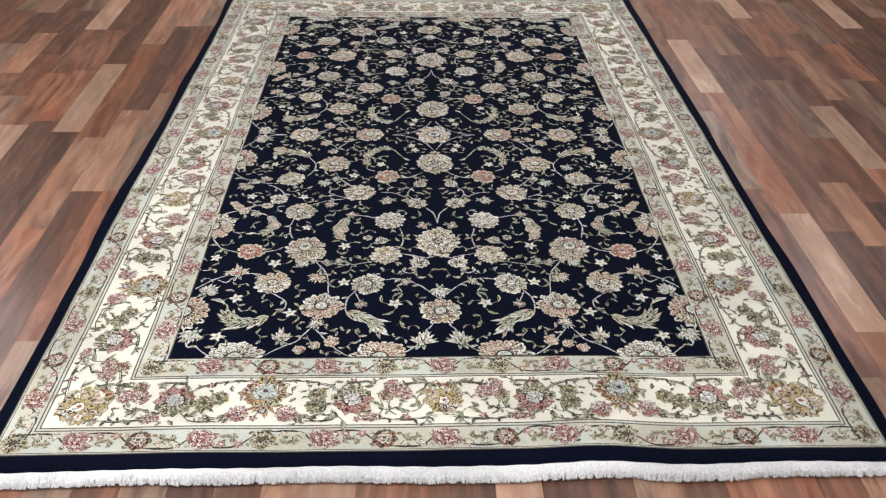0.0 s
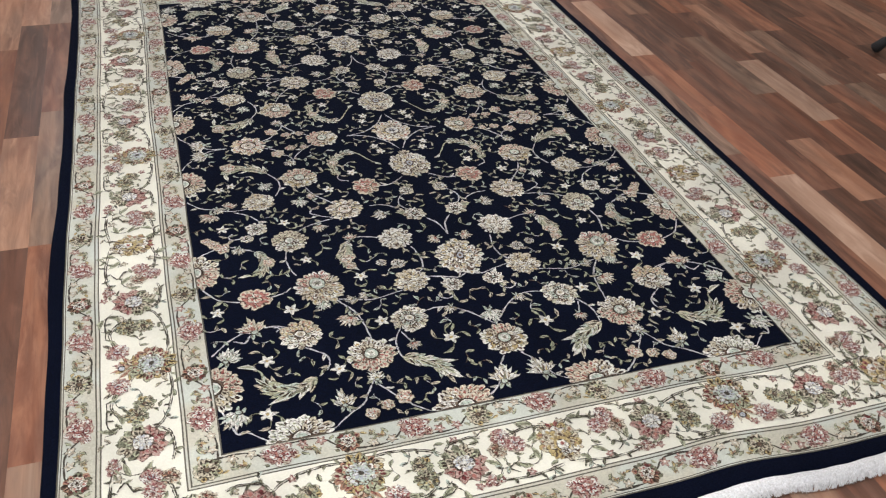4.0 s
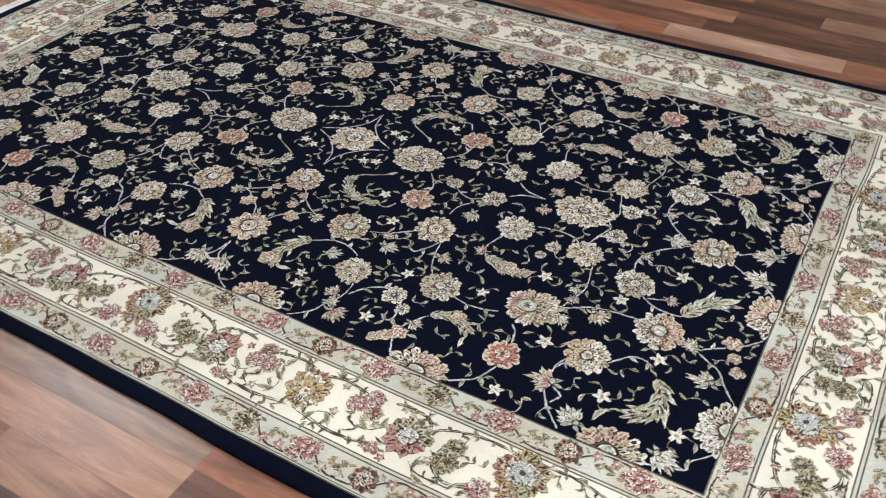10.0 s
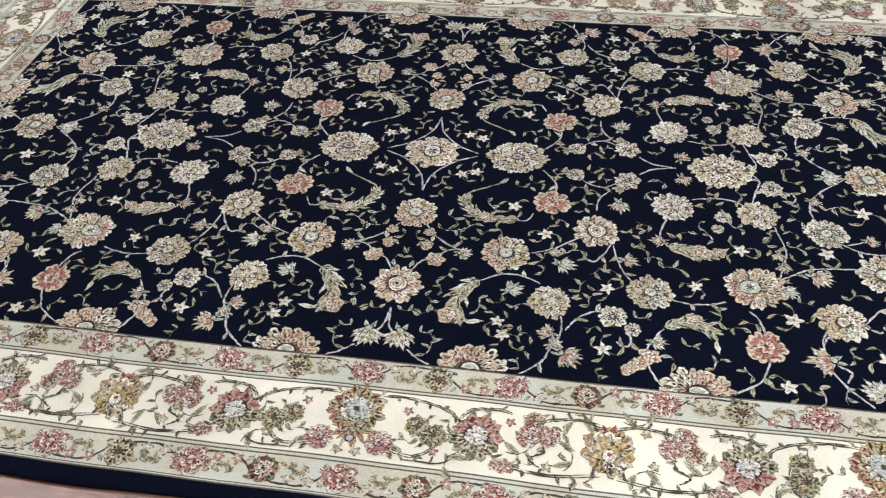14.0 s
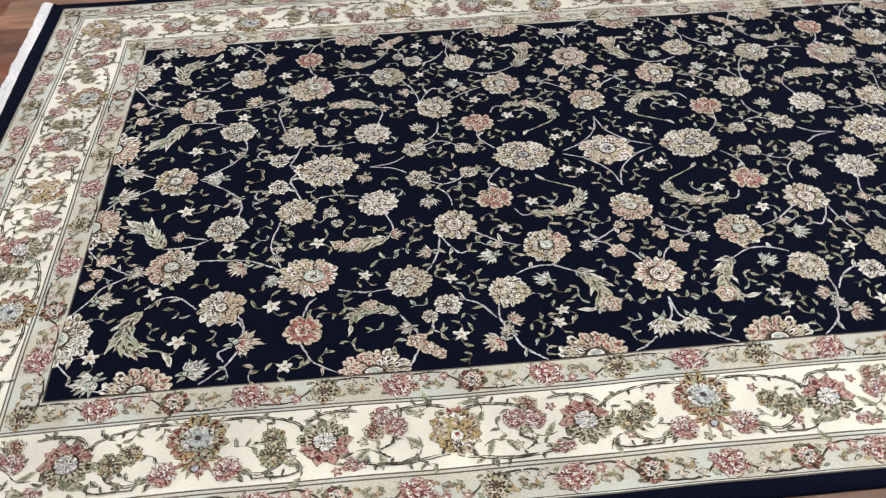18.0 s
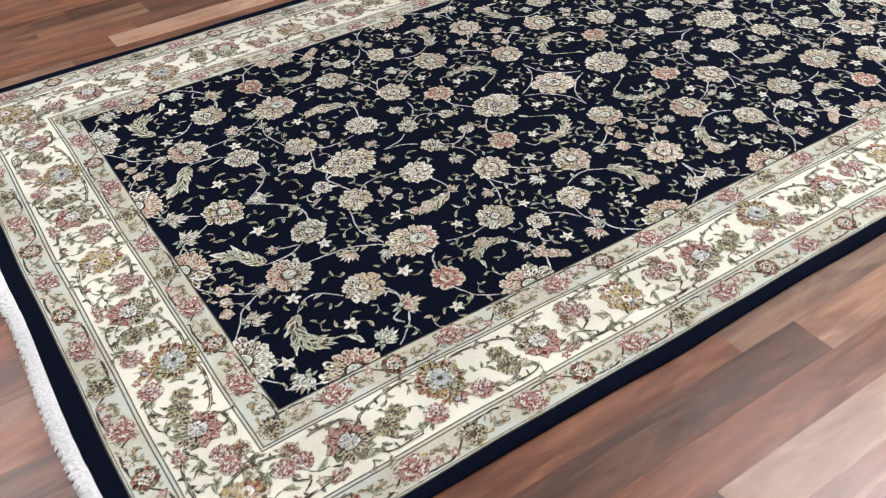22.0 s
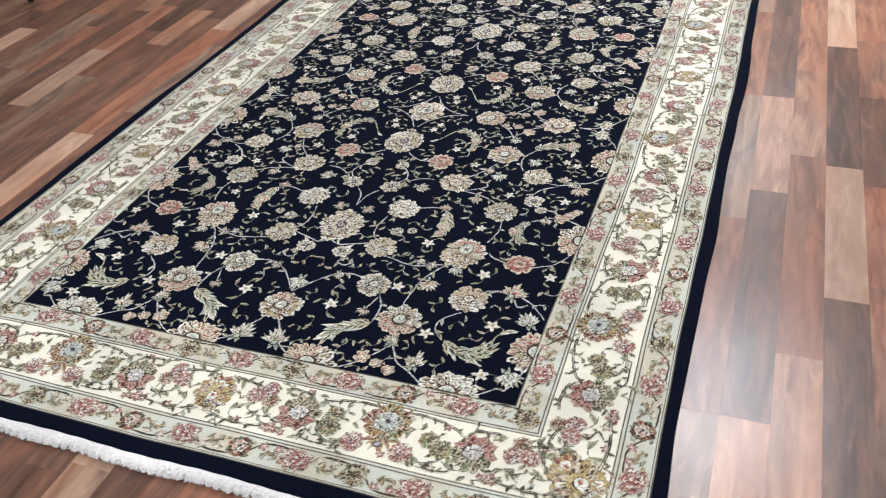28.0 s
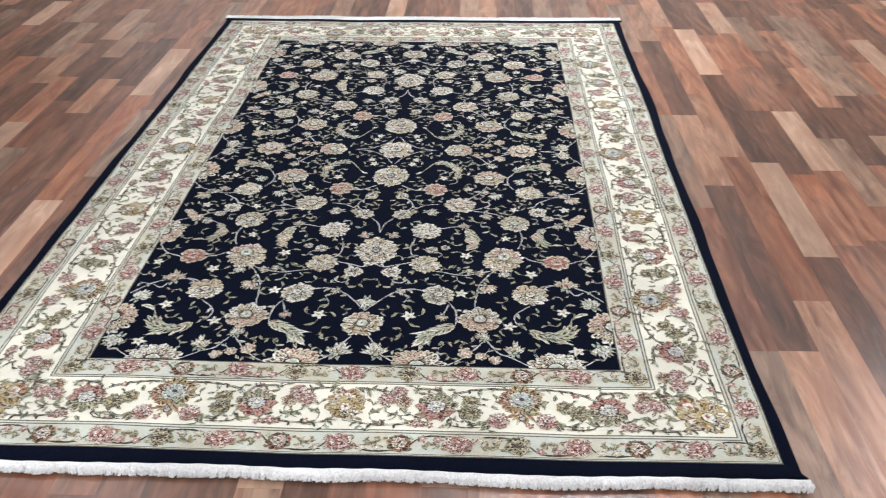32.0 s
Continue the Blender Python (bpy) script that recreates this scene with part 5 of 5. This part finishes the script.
def guard(side, u, half, cells):
    step = half / cells
    kinds = ("guard_star", "guard_rose", "guard_floret", "guard_rose")
    wave = Motif(900 + cells)
    pts = [(0.004, 0.019), (0.25 * step, 0.023), (0.6 * step, 0.02), (0.88 * step, -0.012)]
    wave.ribbon(curve(pts, 6), 0.0042, "line", 0.3, 0.4)
    for s, v, a, size in ((0.2, -0.016, 0.4, 0.014), (0.75, 0.012, 0.9, 0.014), (0.85, -0.02, 2.8, 0.013), (0.3, 0.012, -0.6, 0.02), (0.5, 0.008, -1.4, 0.02), (0.42, -0.014, 2.6, 0.018), (0.6, -0.004, -2.3, 0.018)):
        wave.petal(s * step, v, a, size * 0.95, 0.0055, ("sage", "moss", "gold")[int(100 * s) % 3], 0.6, 0.1, "line")
    mesh = wave.build("guard_scroll")
    for flip in (False, True):
        for i in range(cells):
            s = half - i * step
            name = kinds[i % 4]
            up = 1 if (i // 2) % 2 == 0 else -1
            if not (i == 0 and flip):
                on_side(side, name, FIGURES[name], s, u, border_rng.uniform(-20, 20), flip)
            ob = on_side(side, "guard_scroll", mesh, s, u, 180, flip)
            ob.matrix_basis = ob.matrix_basis @ Matrix.Diagonal((1, up, 1, 1))
            on_side(side, "fern", FIGURES["fern"], s - 0.45 * step, u + 0.004 * up, border_rng.uniform(-25, 25) + (180 if i % 2 else 0), flip)
            for f in (0.35, 0.62):
                on_side(side, "small_floret" if i % 2 else "dry_floret", FIGURES["small_floret" if i % 2 else "dry_floret"], s - f * step, u - 0.014 * up, border_rng.uniform(0, 90), flip)
    on_side(side, "guard_rose", FIGURES["guard_rose"], 0.0, u, 0)


# loose leaves and buds between the larger figures of the main border
BITS = [sprig(0.017, 840 + i, "line").build("leaf_sprig") for i in range(4)] + [star(0.0085, 850, 5, False, "maroon", "pink").build("small_floret"), star(0.009, 851, 5, False, "line", "beige").build("small_floret")]


def loose_bits(side):
    _, _, _, half, long_side = side
    k = (half + 0.155) / (3 if long_side else 2)
    rng = random.Random(19 if long_side else 23)
    blooms = []
    for cell in range(4):
        medal = (cell % 2 == 0) == long_side
        blooms += [(cell * k, 0.115 if medal else 0.148, 0.05)]
        if medal:
            blooms += [(cell * k - 0.053, 0.182, 0.026), (cell * k + 0.053, 0.182, 0.026)]
        for sgn in (-1, 1):
            f = (lambda q: q) if medal else (lambda q: 1 - q)
            for q, u, r in ((0.29, 0.143, 0.03), (0.49, 0.142, 0.046), (0.60, 0.196, 0.018), (0.73, 0.118, 0.04)):
                blooms.append((cell * k + sgn * f(q) * k, u, r))
    for attempt in range(700):
        s, u, r = rng.uniform(0.0, half + 0.12), rng.uniform(0.08, 0.207), 0.013
        if all(math.hypot(s - a, u - b) > c + r * 0.7 for a, b, c in blooms):
            blooms.append((s, u, r * 2.6))
            mesh, turn = rng.choice(BITS), rng.uniform(0, 360)
            for flip in (False, True):
                on_side(side, mesh.name.split(".")[0], mesh, s, u, turn, flip)


for side in side_frames():
    loose_bits(side)
    main_border(side)
    guard(side, 0.031, side[3] + 0.031, 9 if side[4] else 5)
    guard(side, 0.257, side[3] + 0.257, 11 if side[4] else 7)
CORNER = golden_palmette(0.058, 826).build("golden_palmette")
for sx in (-1, 1):
    for sy in (-1, 1):
        edge = SOUTH if sy < 0 else NORTH
        ob = new("golden_palmette", CORNER)
        ob.parent = rug
        ob.matrix_basis = pose(sx * (HX + 0.158), edge + sy * 0.158, TOP + 0.0009, 0, 0, math.degrees(math.atan2(-sy, -sx)))
# ---- ceiling panels and the black stand beside the rug ----
GLOW = bpy.data.materials.new("panel_diffuser")
GLOW.use_nodes = True
GLOW.node_tree.nodes["Principled BSDF"].inputs["Base Color"].default_value = (0.9, 0.9, 0.9, 1)
WHITE_METAL = plain("white_enamel", (0.75, 0.75, 0.75), 0.4)


def ceiling_panel(x, y, w, h):
    lamp = tagged(new("ceiling_light"), "white rectangular fluorescent panel assumed in the ceiling out of view", "ceiling light", "ceiling lights")
    lamp.location = (x, y, ROOM_H)
    t = 0.02
    for lo, hi in (((-w - t, -h - t), (w + t, -h)), ((-w - t, h), (w + t, h + t)), ((-w - t, -h), (-w, h)), ((w, -h), (w + t, h))):
        box("frame", (*lo, -0.025), (*hi, -0.001), WHITE_METAL, lamp)
    box("diffuser", (-w, -h, -0.012), (w, h, -0.003), GLOW, lamp)
    return lamp


for px, py, half_w, half_l, _ in PANELS:
    ceiling_panel(px, py, half_w, half_l)


def tube(name, a, b, r0, r1, mat, parent, n=14):
    """A round bar from a to b, with soft rims."""
    a, b = Vector(a), Vector(b)
    turn = (b - a).to_track_quat("Z", "Y").to_matrix()
    length = (b - a).length
    verts, faces = [], []
    rings = ((0, r0 * 0.75), (r0 * 0.3, r0), (length - r1 * 0.3, r1), (length, r1 * 0.75))
    for h, r in rings:
        verts += [tuple(a + turn @ Vector((r * math.cos(math.tau * i / n), r * math.sin(math.tau * i / n), h))) for i in range(n)]
    for k in range(3):
        for i in range(n):
            j = (i + 1) % n
            faces.append((k * n + i, k * n + j, (k + 1) * n + j, (k + 1) * n + i))
    faces += [tuple(reversed(range(n))), tuple(range(3 * n, 4 * n))]
    ob = mesh_object(name, verts, faces, [mat], None, parent)
    ob.data.polygons.foreach_set("use_smooth", [True] * (3 * n) + [False, False])
    return ob


def tripod_stand(x, y, first):
    stand = tagged(new("tripod_stand"), "black metal tripod stand with rubber feet on the floor", "stand")
    stand.location = (x, y, FLOOR_Z)
    tube("pole", (0, 0, 0.16), (0, 0, 1.5), 0.014, 0.011, BLACK_METAL, stand)
    tube("collar", (0, 0, 0.54), (0, 0, 0.62), 0.026, 0.026, BLACK_METAL, stand)
    for k in range(3):
        a = math.radians(first + 120 * k)
        c, s = math.cos(a), math.sin(a)
        leg = tube("leg", (0.02 * c, 0.02 * s, 0.58), (0.475 * c, 0.475 * s, 0.045), 0.013, 0.014, BLACK_METAL, stand)
        tube("rubber_foot", (0.46 * c, 0.46 * s, 0.06), (0.496 * c, 0.496 * s, 0.012), 0.019, 0.021, RUBBER, leg)
    return stand


tripod_stand(2.295, -0.159, 128.5)


def pale_rug(x0, y0, x1, y1):
    """Another rug on the floor beyond the stand: a pale middle inside a dark line and a cream edge."""
    other = tagged(new("pale_rug"), "pale cream and grey-green rug lying flat beyond the stand", "rug")
    other.location = ((x0 + x1) / 2, (y0 + y1) / 2, FLOOR_Z)
    w, h = (x1 - x0) / 2, (y1 - y0) / 2
    for name, a, b, yarn in (("edge_binding", 0.0, 0.03, "cream"), ("edge_line", 0.03, 0.045, "line"), ("border", 0.045, 0.16, "guard")):
        verts = [(sx * (w - d), sy * (h - d), 0.009) for d in (a, b) for sx, sy in ((-1, -1), (1, -1), (1, 1), (-1, 1))]
        verts += [(sx * (w - a), sy * (h - a), 0.0) for sx, sy in ((-1, -1), (1, -1), (1, 1), (-1, 1))]
        faces = [(i, (i + 1) % 4, 4 + (i + 1) % 4, 4 + i) for i in range(4)] + [(8 + i, 8 + (i + 1) % 4, (i + 1) % 4, i) for i in range(4)]
        mesh_object(name, verts, faces, [WOOL[yarn]], None, other)
    box("field", (0.16 - w, 0.16 - h, 0.0), (w - 0.16, h - 0.16, 0.009), WOOL["cream"], other)


pale_rug(2.42, -2.3, 3.6, -0.62)
# ---- the laminate strips ----


def strip_edges():
    """The joints between the columns of strips, from west to east."""
    west = [-1.015 - 0.0955 * i for i in range(1, 38)]
    middle = [-1.015 + 2.037 / 22 * i for i in range(23)]
    east = [1.022 + 0.0932 * i for i in range(1, 45)]
    return [x for x in sorted(west + middle + east) if X0 < x < X1]


TONES = ["dark"] * 5 + ["brown"] * 6 + ["red"] * 4 + ["taupe"] * 3 + ["tan"] * 2 + ["light"]
strip_rng = random.Random(11)
EDGES = [X0] + strip_edges() + [X1]


def strip_verts(x0, x1, y0, y1):
    g = 0.00003
    return [(x0 + g, y0 + g, FLOOR_Z), (x1 - g, y0 + g, FLOOR_Z), (x1 - g, y1 - g, FLOOR_Z), (x0 + g, y1 - g, FLOOR_Z)]


def lay_strip(x0, x1, y0, y1, tone):
    top = strip_verts(x0, x1, y0, y1)
    e = 0.00012
    (ax, ay, z), (bx, _, _), (_, cy, _), _ = top
    verts = [(ax + e, ay + e, z), (bx - e, ay + e, z), (bx - e, cy - e, z), (ax + e, cy - e, z)]
    verts += [(x, y, z - 0.0002) for x, y, _ in top] + [(x, y, z - 0.004) for x, y, _ in top]
    cx, cyy = (ax + bx) / 2, (ay + cy) / 2
    verts = [(x - cx, y - cyy, w - z) for x, y, w in verts]
    faces = [(0, 1, 2, 3)]
    for i in range(4):
        j = (i + 1) % 4
        faces += [(4 + i, 4 + j, j, i), (8 + i, 8 + j, 4 + j, 4 + i)]
    ob = mesh_object("laminate_strip", verts, faces, [WOOD[tone]], None, floor)
    ob.location = (cx, cyy, z)
    return ob


# the decor repeats every board length; what each column shows from its first joint on
BOARD = 1.43
WEST = {
    0: (-0.357, ((0.72, "taupe"), (0.71, "red"))), 1: (-0.36, ((0.573, "tan"), (0.857, "dark"))), 2: (-0.573, ((0.573, "tan"), (0.857, "red"))),
    3: (-0.79, ((0.83, "dark"), (0.60, "light"))), 4: (-0.41, ((0.535, "dark"), (0.45, "red"), (0.445, "brown"))), 5: (-0.405, ((0.5, "light"), (0.45, "red"), (0.48, "brown"))),
    6: (-0.163, ((0.5, "taupe"), (0.4, "brown"), (0.53, "dark"))), 7: (0.55, ((0.43, "tan"), (0.5, "dark"), (0.5, "brown"))), 11: (-1.26, ((0.55, "light"), (0.4, "dark"), (0.48, "brown"))),
}
EAST = {
    0: (-0.35, ((0.565, "taupe"), (0.865, "brown"))), 1: (-1.05, ((0.555, "light"), (0.45, "red"), (0.425, "red"))), 2: (0.236, ((0.6, "dark"), (0.83, "brown"))),
    3: (-0.67, ((0.36, "tan"), (0.6, "brown"), (0.47, "dark"))), 4: (0.0, ((0.5, "taupe"), (0.5, "dark"), (0.43, "brown"))), 5: (-0.22, ((0.48, "light"), (0.48, "dark"), (0.47, "red"))),
    6: (0.314, ((0.5, "tan"), (0.5, "brown"), (0.43, "dark"))), 7: (0.01, ((0.5, "taupe"), (0.5, "dark"), (0.43, "brown"))), 8: (0.496, ((0.39, "red"), (0.55, "taupe"), (0.49, "dark"))),
    9: (0.2, ((0.7, "dark"), (0.73, "brown"))), 11: (0.3, ((0.6, "brown"), (0.83, "dark"))), 12: (1.228, ((0.4, "taupe"), (0.6, "brown"), (0.43, "dark"))),
    10: (1.084, ((0.4, "light"), (0.55, "brown"), (0.48, "dark"))),
}
MIDDLE = ("red", "taupe", "brown", "taupe", "dark", "dark", "tan", "light", "brown", "brown", "dark", "light", "dark", "dark", "taupe", "brown", "red", "red", "brown", "tan", "brown")

# what follows north of the rug in some of the middle columns
NORTH_TONES = {7: "dark", 8: "brown", 9: "brown", 10: "red", 11: "taupe", 12: "dark", 13: "red"}


def column(x0, x1):
    """First joint and pieces of the column between two joints."""
    mid = (x0 + x1) / 2
    west, east = round((-0.967 - mid) / 0.0955), round((mid - 0.975) / 0.0932)
    if west in WEST and mid < -0.9:
        return WEST[west]
    if east in EAST and mid > 0.9:
        return EAST[east]
    first, rest, pieces = strip_rng.uniform(-1, 1), BOARD, []
    if abs(mid) < 0.9:
        place = min(20, int((mid + 0.922) / 0.0926))
        first, rest, pieces = -2.3 + strip_rng.uniform(0, 0.3), BOARD - 0.8, [(0.8, MIDDLE[place])]
        if place == 6:
            return -2.2, (*pieces, (0.177, "tan"), (rest - 0.177, "red"))
        if place in NORTH_TONES:
            return first, (*pieces, (rest, NORTH_TONES[place]))
    while rest > 0.75:
        length = strip_rng.choice((0.38, 0.45, 0.55))
        pieces.append((length, strip_rng.choice(TONES)))
        rest -= length
    return first, (*pieces, (rest, strip_rng.choice(TONES)))


for x0, x1 in zip(EDGES[:-1], EDGES[1:]):
    y, pieces = column(x0, x1)
    while y > Y0:
        y -= BOARD
    i = 0
    while y < Y1:
        length, tone = pieces[i % len(pieces)]
        a, b = max(y, Y0), min(y + length, Y1)
        if b - a > 0.03:
            lay_strip(x0, x1, a, b, tone)
        y, i = y + length, i + 1
